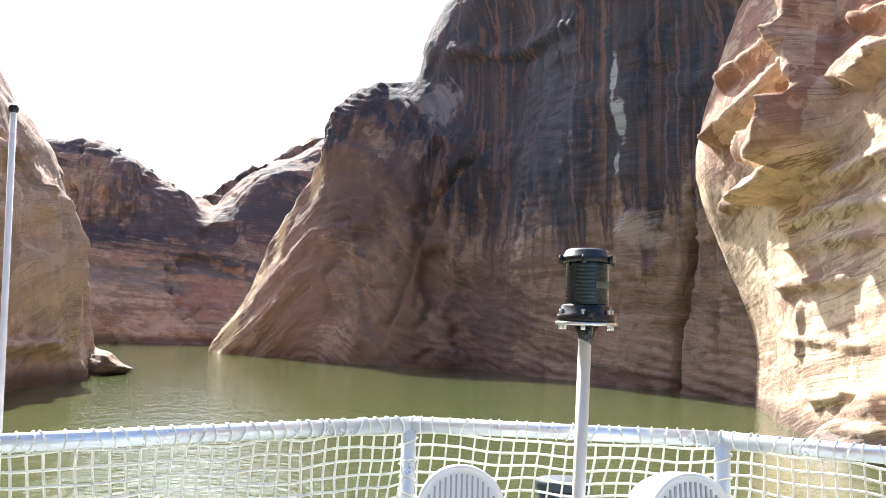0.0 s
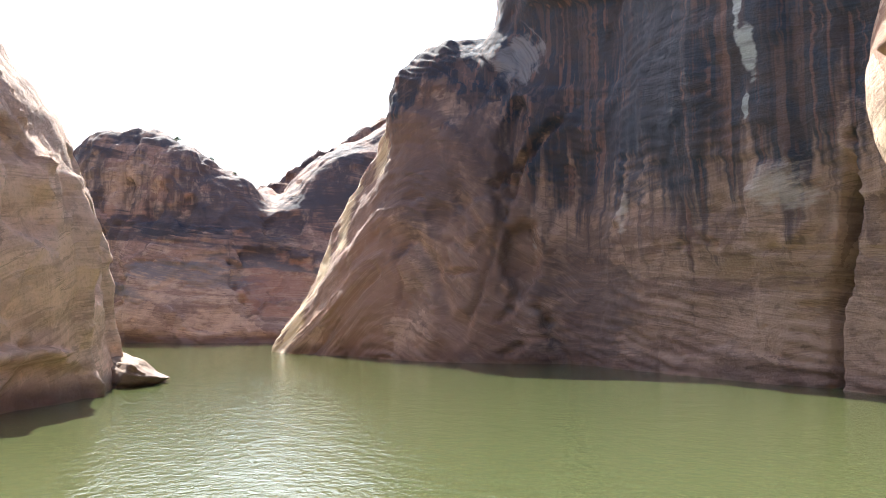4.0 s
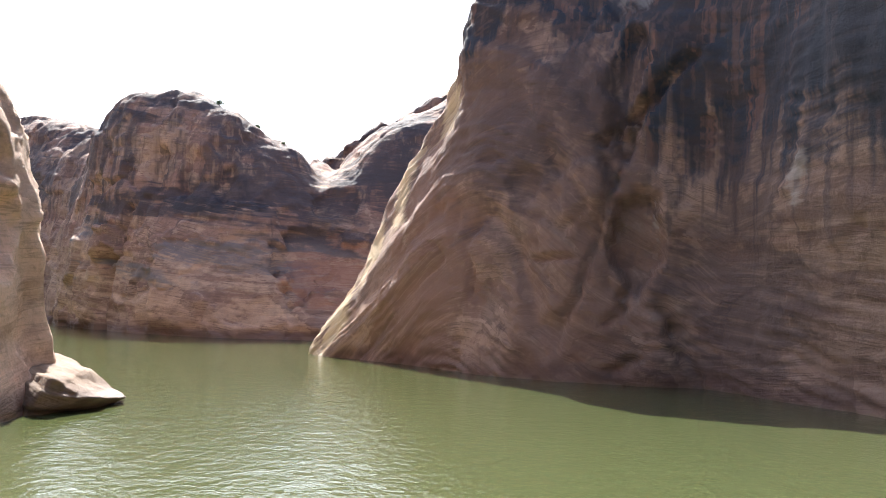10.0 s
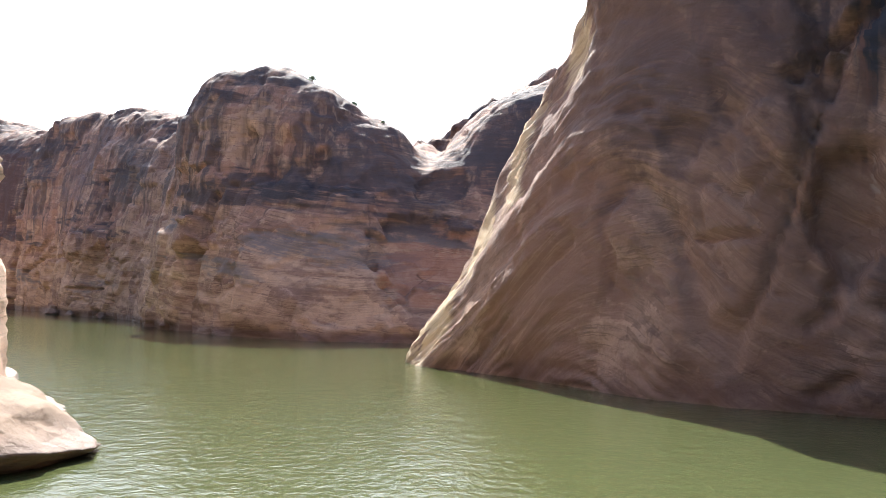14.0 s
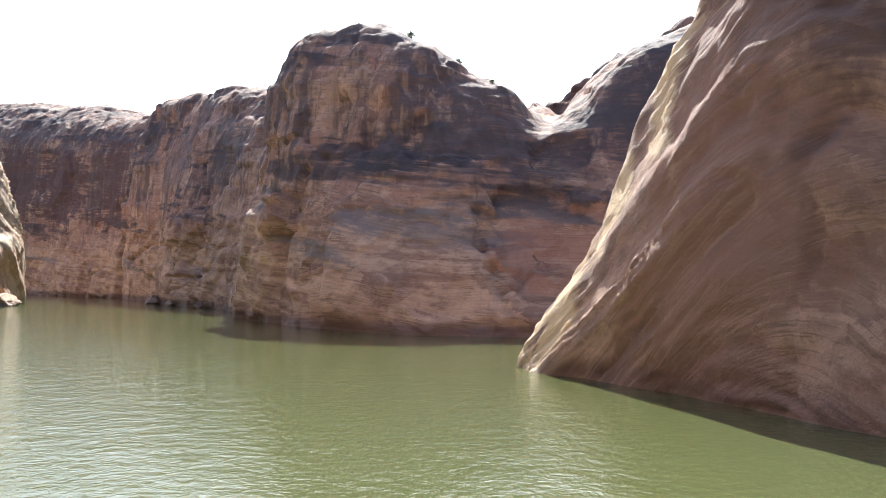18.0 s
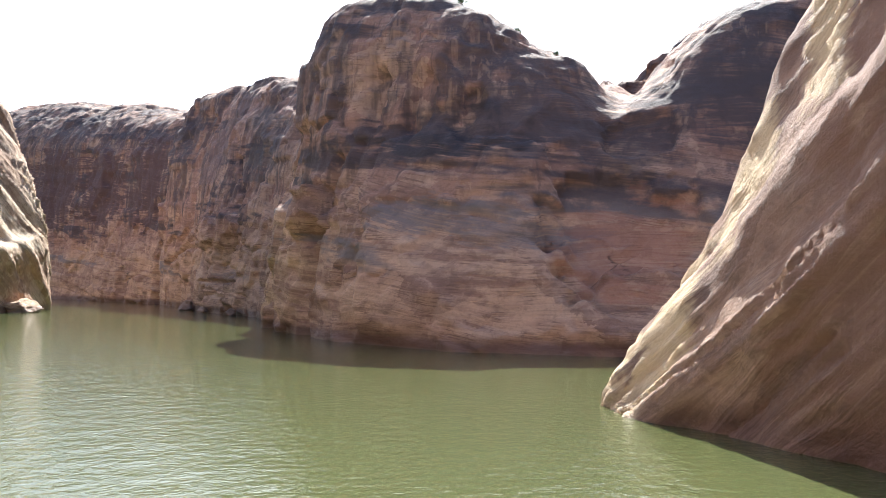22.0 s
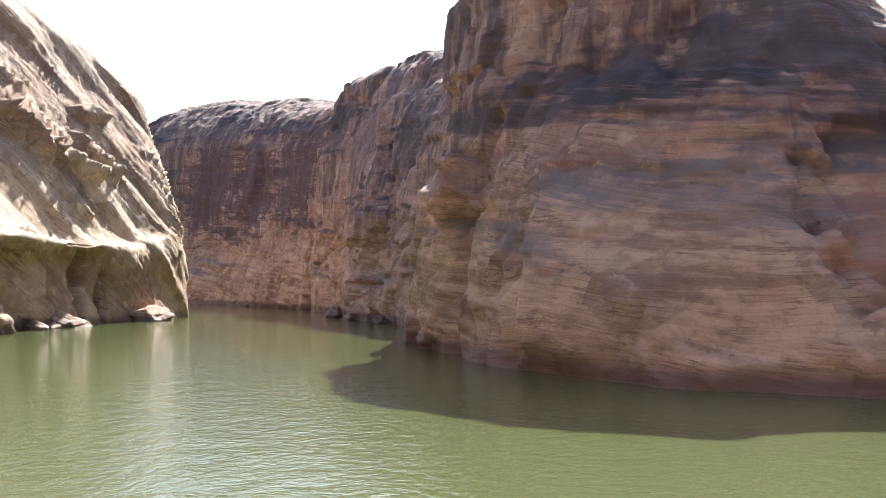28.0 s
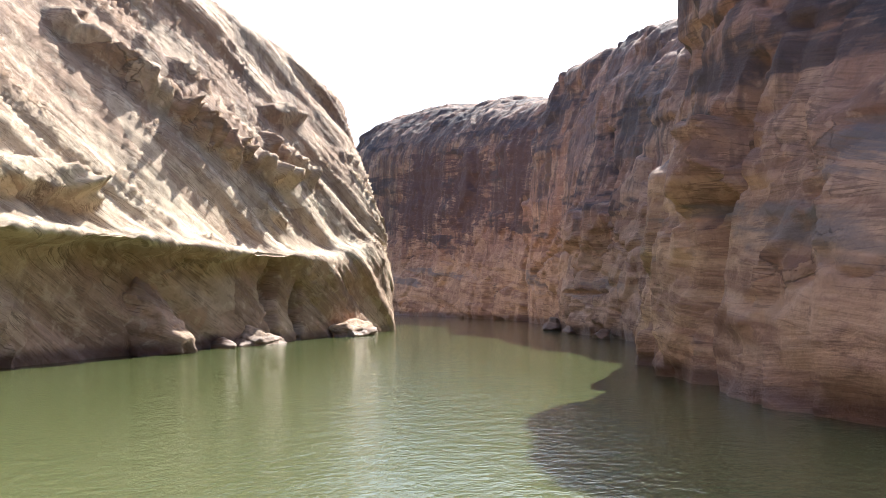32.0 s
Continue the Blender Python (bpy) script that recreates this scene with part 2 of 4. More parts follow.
# shade painted on the spur's side that faces away from the sun
SPUR_SHADE = (0.225, 0.126, 0.084)
WHITE, GREY, BLACK = (0.50, 0.42, 0.34), (0.40, 0.40, 0.36), (0.055, 0.044, 0.048)
# the second colour is sunlight painted along the spur's crest
BROWN, SPUR_SUN = (0.14, 0.085, 0.068), (0.62, 0.475, 0.285)
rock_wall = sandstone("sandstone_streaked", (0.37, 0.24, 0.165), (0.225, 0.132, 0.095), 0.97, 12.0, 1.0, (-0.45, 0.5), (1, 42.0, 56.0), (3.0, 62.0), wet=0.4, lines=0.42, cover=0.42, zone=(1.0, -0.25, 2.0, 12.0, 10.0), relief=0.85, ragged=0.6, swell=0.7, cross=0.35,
                      scars_and_light=((24.0, 20.0, 19.6, 0.75, 1.6, 0.9, GREY), (24.0, 20.7, 22.8, 0.45, 2.4, 0.9, GREY), (24.2, 20.6, 16.4, 0.3, 0.9, 0.8, GREY), (5.4, 57.0, 7, 7.0, 11.0, 0.9, SPUR_SHADE), (8.8, 54.0, 17.5, 5.5, 7.0, 0.8, (0.15, 0.092, 0.070)), (22.5, 32.0, 20.0, 8.0, 8.0, 0.7, (0.036, 0.039, 0.052)), (14.5, 46.5, 6, 6.0, 8.0, 0.65, SPUR_SHADE), (20.5, 39.5, 6, 5.5, 9.0, 0.65, (0.11, 0.073, 0.060)), (12, 50, 16, 7.0, 7.5, 0.35, BROWN), (9.8, 52.0, 15.0, 4.0, 4.5, 0.5, (0.10, 0.065, 0.055)), (13.5, 48.0, 18.0, 4.5, 5.0, 0.5, (0.10, 0.065, 0.055)),
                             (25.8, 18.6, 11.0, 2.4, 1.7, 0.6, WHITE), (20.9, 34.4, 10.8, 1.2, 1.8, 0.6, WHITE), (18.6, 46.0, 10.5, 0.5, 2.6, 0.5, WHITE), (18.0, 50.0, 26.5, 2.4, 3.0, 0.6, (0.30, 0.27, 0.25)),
                             # sunlit strip up the spur's ridge, put into the rock colour
                             (-0.9, 67.4, 3.0, 2.2, 5.0, 0.9, SPUR_SUN), (-2.8, 70.4, 1.5, 2.6, 4.0, 0.9, SPUR_SUN), (1.9, 65.8, 7.5, 2.1, 4.5, 0.9, SPUR_SUN), (4.6, 63.4, 12.5, 2.0, 5.5, 0.85, SPUR_SUN), (8.2, 59.6, 20.0, 2.2, 6.0, 0.75, SPUR_SUN)))
rock_butte = sandstone("sandstone_banded", (0.53, 0.352, 0.228), (0.345, 0.192, 0.136), 0.7, 18.0, 0.8, (0.06, -0.05), None, lens=0.85, lines=0.6, swell=1.8, cross=0.3, relief=1.0, tan=(0.40, 0.25, 0.165),
                       scars_and_light=((-19.5, 106, 15.7, 6.0, 1.5, 0.9, BLACK), (-12, 104.5, 15.2, 5.5, 1.3, 0.85, BLACK), (-17, 103, 9.8, 7.5, 1.5, 0.7, (0.17, 0.155, 0.155)), (-9, 101, 8.2, 6.0, 1.2, 0.6, (0.17, 0.155, 0.155)), (-2, 109, 14.5, 5.0, 2.6, 0.6, BLACK),
                              (-5, 108, 18.5, 7.0, 5.0, 0.75, (0.095, 0.068, 0.065)), (8, 110, 20, 9.0, 6.0, 0.8, (0.08, 0.062, 0.062)), (-56, 161, 24, 7.0, 6.0, 0.6, (0.10, 0.08, 0.075)), (-105, 213, 9, 1.6, 9.0, 0.8, BLACK), (-3, 102, 7, 5.0, 5.0, 0.5, (0.32, 0.14, 0.09)),
                              (-103, 212, 25, 10.0, 11.0, 0.9, (0.10, 0.055, 0.05)), (-120, 224, 25, 13.0, 11.0, 0.9, (0.10, 0.055, 0.05)), (-140, 238, 26, 16.0, 12.0, 0.9, (0.10, 0.055, 0.05)), (-72, 180, 28, 12.0, 8.0, 0.6, (0.15, 0.10, 0.095))))
rock_pale = sandstone("sandstone_bleached", (0.78, 0.60, 0.41), (0.42, 0.225, 0.135), 0.2, 22.0, 0.3, (0.0, 0.20), None, (0.0, -3.0), lines=0.7, band=(10.5, 13.5), blur=4.0, cross=0.4)
rock_ramp = sandstone("sandstone_slope", (0.58, 0.46, 0.32), (0.39, 0.245, 0.152), 0.2, 24.0, 0.4, (-0.16, 0.55), None, (-80.0, 120.0), lines=0.75, band=(13.0, 21.0), relief=1.0, blur=8.0, cross=0.3, base=((0.47, 0.305, 0.20), 8.3, 9.6))
rock_left = sandstone("sandstone_shaded", (0.70, 0.48, 0.345), (0.62, 0.41, 0.29), 0.2, 18.0, 0.5, (0.3, -0.35), None, lines=0.5)
rock_boulder = sandstone("sandstone_boulder", (0.34, 0.235, 0.155), (0.31, 0.205, 0.135), 0.0, 30.0, 0.2, (0.2, 0.2), None, lines=0.5, band=(1.0, 3.0), wet=0.5)


def make_water():
    n = Nodes("lake_water")
    swell = n.noise(n.place(0.9, 0.6, 1.0), 1.0, 3.0, 0.5)
    ripple = n.noise(n.place(3.2, 2.2, 1.0), 1.0, 4.0, 0.6, 0.4)
    n.bump(n.math("ADD", n.math("MULTIPLY", swell, 1.0), n.math("MULTIPLY", ripple, 0.75)), 0.45, 0.12)
    n.bsdf.inputs["IOR"].default_value = 1.33
    return n.finish((0.080, 0.095, 0.036), 0.04)


water_mat = make_water()


# ---- noise on arrays ----
def _hash(i, j, k, seed):
    h = (i * 374761393 + j * 668265263 + k * 2147483647 + seed * 974634777) & 0xFFFFFFFF
    h = ((h ^ (h >> 13)) * 1274126177) & 0xFFFFFFFF
    h = ((h ^ (h >> 16)) * 2246822519) & 0xFFFFFFFF
    return ((h ^ (h >> 15)) & 0xFFFF) / 65535.0


def value_noise(p, seed=0):
    """Smooth noise from -1 to 1 at the places p, an array of n x 3."""
    base = np.floor(p).astype(np.int64)
    f = p - base
    f = f * f * f * (f * (f * 6 - 15) + 10)
    out = 0.0
    for a in (0, 1):
        for b in (0, 1):
            for c in (0, 1):
                w = (f[:, 0] if a else 1 - f[:, 0]) * (f[:, 1] if b else 1 - f[:, 1]) * (f[:, 2] if c else 1 - f[:, 2])
                out = out + w * _hash(base[:, 0] + a, base[:, 1] + b, base[:, 2] + c, seed)
    return out * 2 - 1


def fbm(p, octaves=4, seed=0, gain=0.5):
    total, amp = 0.0, 1.0
    for o in range(octaves):
        total = total + amp * value_noise(p * 2.03 ** o + 17.3 * o, seed + o)
        amp *= gain
    return total


def cells(p, seed=0):
    """Broken pieces: for each place a random tone of its piece, from -1 to 1, and the distance from the piece's edge."""
    base = np.floor(p).astype(np.int64)
    f = p - base
    d1 = np.full(len(p), 9.0)
    d2 = np.full(len(p), 9.0)
    tone = np.zeros(len(p))
    for a in (-1, 0, 1):
        for b in (-1, 0, 1):
            for c in (-1, 0, 1):
                i, j, k = base[:, 0] + a, base[:, 1] + b, base[:, 2] + c
                d = np.sqrt((a + 0.1 + 0.8 * _hash(i, j, k, seed) - f[:, 0]) ** 2 + (b + 0.1 + 0.8 * _hash(i, j, k, seed + 1) - f[:, 1]) ** 2
                            + (c + 0.1 + 0.8 * _hash(i, j, k, seed + 2) - f[:, 2]) ** 2)
                near = d < d1
                d2 = np.where(near, d1, np.minimum(d2, d))
                tone = np.where(near, _hash(i, j, k, seed + 3) * 2 - 1, tone)
                d1 = np.where(near, d, d1)
    return tone, d2 - d1


def spline(points, ts):
    """Catmull-Rom through an array of points (first axis), at the parameters ts."""
    n = len(points)
    i = np.clip(np.floor(ts).astype(int), 0, n - 2)
    f = (ts - i).reshape(-1, *([1] * (points.ndim - 1)))
    p0, p1, p2, p3 = (points[np.clip(i + k, 0, n - 1)] for k in (-1, 0, 1, 2))
    return 0.5 * (2 * p1 + (p2 - p0) * f + (2 * p0 - 5 * p1 + 4 * p2 - p3) * f ** 2 + (3 * p1 - p0 - 3 * p2 + p3) * f ** 3)


def grid_mesh(name, g, material):
    nu, nv, _ = g.shape
    mesh = bpy.data.meshes.new(name)
    idx = np.arange(nu * nv).reshape(nu, nv)
    quads = np.stack([idx[:-1, :-1], idx[:-1, 1:], idx[1:, 1:], idx[1:, :-1]], -1).reshape(-1, 4)
    mesh.vertices.add(nu * nv)
    mesh.vertices.foreach_set("co", g.reshape(-1).astype(np.float32))
    mesh.loops.add(quads.size)
    mesh.loops.foreach_set("vertex_index", quads.reshape(-1).astype(np.int32))
    mesh.polygons.add(len(quads))
    mesh.polygons.foreach_set("loop_start", np.arange(0, quads.size, 4, dtype=np.int32))
    mesh.update(calc_edges=True)
    mesh.polygons.foreach_set("use_smooth", np.ones(len(quads), dtype=bool))
    mesh.materials.append(material)
    return mesh


class Cliff:
    """A rock mass: stations along its foot, each with a profile of heights and setbacks towards the land."""

    def __init__(self):
        self.at = []

    def station(self, x, y, inland, *profile):
        """Each level is a height and a setback towards the land, or a height and a place."""
        a = radians(inland)
        self.at.append([(x + s[0] * math.cos(a), y + s[0] * math.sin(a), h) if len(s) == 1 else (*s, h) for h, *s in profile])

    def build(self, name, material, step=0.5, rows=110, rough=1.0, seed=1, lump=1.0, ledge=0.35, flute=0.5, beds=(0.1, -0.15), blocks=None,
              marks=(), bulges=(), spur=None, pits=0.0, cracks=0.8, courses=None, calm=None, seams=(), soothe=None, comb=None, crags=None, grit=0.25, laminae=None, axes=(0, 1, 2)):
        ctrl = np.array(self.at)                                  # stations, levels, xyz
        foot = ctrl[:, 1, :2]
        run = np.r_[0, np.cumsum(np.hypot(*np.diff(foot, axis=0).T))]
        us = np.interp(np.arange(0, run[-1], step), run, np.arange(len(run)))
        across = spline(ctrl, us)                                 # nu, levels, 3
        levels = ctrl.shape[1]
        vs = np.linspace(0, levels - 2, rows)
        g = spline(np.swapaxes(across, 0, 1), np.r_[vs, np.linspace(levels - 2, levels - 1, 16)[1:]])
        g = np.swapaxes(g, 0, 1)
        du, dv = np.gradient(g, axis=0), np.gradient(g, axis=1)
        nrm = np.cross(dv, du)
        nrm /= np.linalg.norm(nrm, axis=2, keepdims=True) + 1e-9
        p = g.reshape(-1, 3)
        x, y, z = p.T
        off = lump * (0.9 * fbm(p / 10.0, 2, seed) + 0.22 * fbm(p / 3.0, 3, seed + 7))
        warp = fbm(p / 14.0, 2, seed + 3)
        bed = z + beds[0] * x + beds[1] * y + 0.8 * warp
        if spur:                                                  # beds that climb along a spur: place, reach, slope along x and y
            cx, cy, reach, sx, sy = spur
            w = np.clip(1.6 - np.hypot(x - cx, y - cy) / reach, 0, 1)
            bed = bed * (1 - w) + w * (z + beds[0] * cx + beds[1] * cy + sx * (x - cx) + sy * (y - cy) + 0.8 * warp)
        # ledges: long shelves that stand proud with a sharp lower lip
        s = value_noise(np.stack([bed / 2.1, x / 22, y / 22], 1), seed + 11)
        grip = ledge * (1 + 1.3 * w) if spur else ledge
        if calm:                                                  # massive, smoother rock below a height
            grip = grip * np.clip((z - calm) / 3.0 + 0.3, 0.3, 1)
        off += grip * np.clip(s * 2.6, -1, 1)
        f = bed / 1.05 + 0.25 * value_noise(p / 6.0, seed + 12)
        saw = f - np.floor(f)
        saw = np.where(saw < 0.72, saw / 0.72, (1 - saw) / 0.28)
        mask = np.clip(value_noise(p / np.array([7.0, 7.0, 3.0]), seed + 13) * 2.0, 0, 1)
        off += 0.45 * grip * mask * (saw - 0.5)
        up = np.clip((z - 8.0) / 7.0, 0, 1)
        off += flute * up * (0.7 * fbm(p / np.array([3.2, 3.2, 40.0]), 2, seed + 17) + 0.5 * value_noise(p / np.array([1.1, 1.1, 16.0]), seed + 18))
        crack = np.abs(value_noise(p / np.array([11.0, 11.0, 26.0]) + 0.10 * fbm(p / 3.0, 2, seed + 21)[:, None], seed + 19))
        gate = np.clip(value_noise(p / 12.0, seed + 20) * 3.0, 0, 1)
        off -= cracks * gate * np.clip(1 - crack / 0.022, 0, 1)
        shelf = np.abs(value_noise(np.stack([bed / 5.0, x / 20, y / 20], 1), seed + 23))
        off -= 0.7 * cracks * np.clip(value_noise(p / 9.0, seed + 24) * 3.0, 0, 1) * np.clip(1 - shelf / 0.03, 0, 1)
        if blocks:                                                # broken, jointed rock: amount, width, height, where it begins along y
            amount, wide, tall, far = blocks
            w = np.clip((y - far) / 6.0, 0, 1)
            warped = np.stack([x / wide, y / wide, bed / tall], 1) + 0.16 * fbm(p / 3.0, 3, seed + 27)[:, None]
            tone, edge = cells(warped, seed + 29)
            off += w * amount * (tone * np.clip(edge / 0.09, 0, 1) - 0.25 * np.clip(1 - edge / 0.06, 0, 1))
            tone, edge = cells(warped * 2.3 + 5.0, seed + 33)
            off += w * 0.22 * amount * tone * np.clip(edge / 0.12, 0, 1)
        if pits:
            b = value_noise(np.stack([bed / 2.2, y / 8.0, x / 8.0], 1) + 0.3 * fbm(p / 2.0, 3, seed + 43)[:, None], seed + 41)
            off -= pits * np.clip((b - 0.40) * 5, 0, 1) * np.clip((z - 14) / 5, 0, 1)
        for mx, my, wide, deep, top in marks:                     # upright joints in the face
            d = np.hypot(x - mx, y - my) + 0.3 * fbm(p / 2.0, 2, seed + 37)
            off -= deep * np.clip(1 - d / wide, 0, 1) * np.clip((top - z) / 2.0, 0, 1)
        if courses:                                               # level courses above an undercut slot
            low, top, amount = courses
            h = z + 0.5 * fbm(p / 5.0, 2, seed + 53)
            layer = np.floor((h - low) / 1.15).astype(np.int64)
            tone, edge = cells(np.stack([layer + 0.5, y / 4.5, x / 4.5], 1), seed + 55)
            joint = np.clip(np.abs((h - low) / 1.15 - np.round((h - low) / 1.15)) / 0.10, 0, 1)
            inside = np.clip((h - low) / 0.15, 0, 1) * np.clip((top - h) / 0.8, 0, 1)
            off += amount / rough * inside * (0.7 + 0.3 * tone) * (0.75 + 0.25 * joint)
            off -= 0.9 * amount / rough * np.clip((low - h) / 0.15, 0, 1) * np.clip((h - low + 1.1) / 0.5, 0, 1) * np.clip(0.6 + 1.5 * value_noise(p / 4.0, seed + 57), 0, 1)
        if crags:                                                 # sharp broken plates along leaning beds: from height, slope along y, width, thickness, amount
            low, slope, wide, thick, amount = crags
            tilted = np.stack([x / wide, y / wide, (z + slope * y + 0.5 * warp) / thick], 1) + 0.10 * fbm(p / 2.0, 3, seed + 71)[:, None]
            tone, edge = cells(tilted, seed + 73)
            grow = amount / rough * np.clip((z - low) / 1.5, 0, 1)
            off += grow * (tone - 0.7 * np.clip(1 - edge / 0.07, 0, 1))
            tone, edge = cells(tilted * np.array([1.7, 1.7, 3.1]) + 3.0, seed + 77)
            off += 0.32 * grow * (tone - 0.5 * np.clip(1 - edge / 0.10, 0, 1))
        ragged = 0.34 * fbm(p / 1.8, 3, seed + 61)
        for bx, by, bz, wide, tall, amount in bulges:             # knobs, plates and hollows with a ragged outline
            d = np.sqrt(((x - bx) ** 2 * (0 in axes) + (y - by) ** 2) / wide ** 2 + ((z - bz) / tall) ** 2) + ragged
            k = np.clip((1.05 - d) / 0.32, 0, 1)
            off += amount / rough * k * k * (3 - 2 * k)
        if comb:                                                  # close grooves along the climbing beds: wavelength, depth
            f = (bed + 0.35 * fbm(p / 2.5, 2, seed + 63)) / comb[0]
            off += w * comb[1] / rough * (np.abs(f - np.floor(f) - 0.5) * 2 - 0.5) * np.clip(0.7 + 1.2 * value_noise(p / 3.0, seed + 65), 0.1, 1.4)
        if soothe:                                                # smoother, massive rock: place, reach, what is kept
            sx, sy, reach, keep = soothe
            off *= 1 - (1 - keep) * np.clip(1.5 - np.hypot(x - sx, y - sy) / reach, 0, 1)
        jitter = 0.35 * fbm(p / 0.9, 2, seed + 67)
        for wide, deep, *path in seams:                           # cracks that run from point to point
            near = np.full(len(p), 9.0)
            for a, b in zip(path, path[1:]):
                a, b, q = np.array(a, float)[list(axes)], np.array(b, float)[list(axes)], p[:, list(axes)]
                h = np.clip((q - a) @ (b - a) / ((b - a) @ (b - a)), 0, 1)
                near = np.minimum(near, np.linalg.norm(q - a - h[:, None] * (b - a), axis=1))
            off -= deep / rough * np.clip(1.25 - (near + jitter * wide) / wide, 0, 1)
        off += grit * jitter
        if laminae:                                               # thin weathered beds: from height, thickness, depth
            low, thick, deep = laminae
            f = (bed + 0.22 * fbm(p / 3.0, 2, seed + 81)) / thick
            i = np.floor(f).astype(np.int64)
            f = f - i
            tooth = np.where(f < 0.25, f / 0.25, 1 - 0.6 * (f - 0.25))
            off += deep / rough * np.clip((z - low) / 2.0, 0, 1) * (0.3 + 0.7 * _hash(i, i * 0, i * 0 + 3, seed)) * np.clip(0.8 + 1.1 * value_noise(p / 5.0, seed + 83), 0.15, 1.5) * (tooth - 0.5)
        g = g + nrm * (rough * off).reshape(g.shape[0], g.shape[1], 1)
        back = g[:, -1:, :].copy()                                 # closed behind, down under the water
        back[:, :, 2] = -3.0
        return new(name, grid_mesh(name, np.concatenate([g, back], 1), material))


# ---- the canyon ----
# cracks and seams of the rock: width, depth, then the points they run through
WALL_SEAMS = (
    (0.8, -0.9, (19, 49, 32), (19.8, 47, 31.4), (22, 42.6, 30.2), (23, 36, 29.2), (22.8, 25.5, 28.6)),
    (0.45, 0.9, (26, 41, 24), (21.6, 44, 20.5), (19.5, 45, 19.5), (17.6, 45.7, 17.5), (16.4, 47, 16.2), (15.2, 47.4, 14.8)),
    (0.40, 0.6, (15.2, 47.4, 14.8), (15.6, 46.5, 12.6), (16.7, 46.4, 9.9), (17.6, 45.6, 7.3), (18.2, 44.2, 4.4), (18.6, 43.7, 3.4)),
    (0.60, 0.9, (18.6, 43.7, 3.4), (19.5, 43.6, 1.5), (20.6, 43, 0), (20.8, 42.8, -1)),
    (0.40, 0.4, (12.8, 49, 16.6), (11.1, 50.2, 15.4), (9.7, 51.4, 14.5), (7.3, 56, 14.3)),
    (0.35, 0.35, (11.7, 50.1, 16.7), (12.2, 49, 13.7), (12.9, 47.7, 12.4), (14, 46.4, 11.1), (12.8, 47.3, 9.5)),
    (0.30, 0.4, (14.9, 44.8, 3.6), (15.9, 44.5, 4.4)), (0.30, 0.4, (15, 44.5, 0.7), (16.5, 43.8, 1.5)),
    (0.50, 1.9, (26, 12.8, 14.5), (26.7, 14.2, 9.9), (27, 15.3, 6.6), (27.1, 16.3, 3.8), (27, 16.5, 0)),
    (0.25, 0.25, (23.5, 25.1, 10.4), (24.5, 19.5, 10.5), (26.1, 15.9, 10.9), (26.4, 14.4, 11.3)))
PALE_SEAMS = (
    (1.1, 2.0, (-81.5, 111.5, 26), (-81.5, 116.5, 24)), (1.3, 2.3, (-81.2, 118, 23.2), (-82, 122.5, 21)), (1.6, 2.6, (-81.5, 124.5, 20.5), (-82.6, 129.5, 18.2)), (1.0, 2.0, (-82.6, 131, 18), (-84.0, 139.0, 16.6)), (1.1, 2.0, (-84.5, 136.5, 20), (-85.6, 144, 17.4)),
    (0.6, 1.0, (-83, 124, 26), (-85, 134, 21.5)), (0.5, 0.9, (-79.5, 106, 21), (-80, 113, 17.5), (-79.5, 120, 15)), (0.5, 0.8, (-82, 132, 14.5), (-83, 138, 12)), (0.6, 1.0, (-76, 100, 28), (-80, 110, 29), (-83, 121, 27.5)))
SUNLIT_SEAMS = (
    (0.7, 2.2, (20, -6.4, 21), (20, -7, 17.2), (20, -9.3, 14.4), (20, -9.6, 12.5), (20, -6.5, 11.7), (20, -3.5, 11.4)),
    (0.6, 1.3, (20, 3, 15.0), (20, -2.5, 16.0), (20, -7, 17.2)), (0.5, 0.9, (20, 4, 18.6), (20, -5, 19.2)), (0.4, 0.8, (20, -10, 17.6), (20, -16, 17.0)), (0.4, 0.7, (20, -7.5, 20.0), (20, -15, 20.6)),
    (0.40, 0.5, (20, 3, 11.3), (20, -3.5, 11.4), (20, -7, 11.0), (20, -14, 11.2)), (0.32, 0.45, (20, -4, 9.4), (20, -9, 9.7), (20, -16, 9.3)), (0.28, 0.35, (20, -5, 8.2), (20, -10, 8.4), (20, -14, 8.1)),
    (0.26, 0.4, (20, -5.0, 11.2), (20, -5.3, 8.3)), (0.24, 0.3, (20, -6.4, 5.6), (20, -6.6, 3.4)), (0.28, 0.3, (20, -9, 1.6), (20, -11, 1.9)), (0.22, 0.15, (20, -3, 4.2), (20, -13, 4.0)))
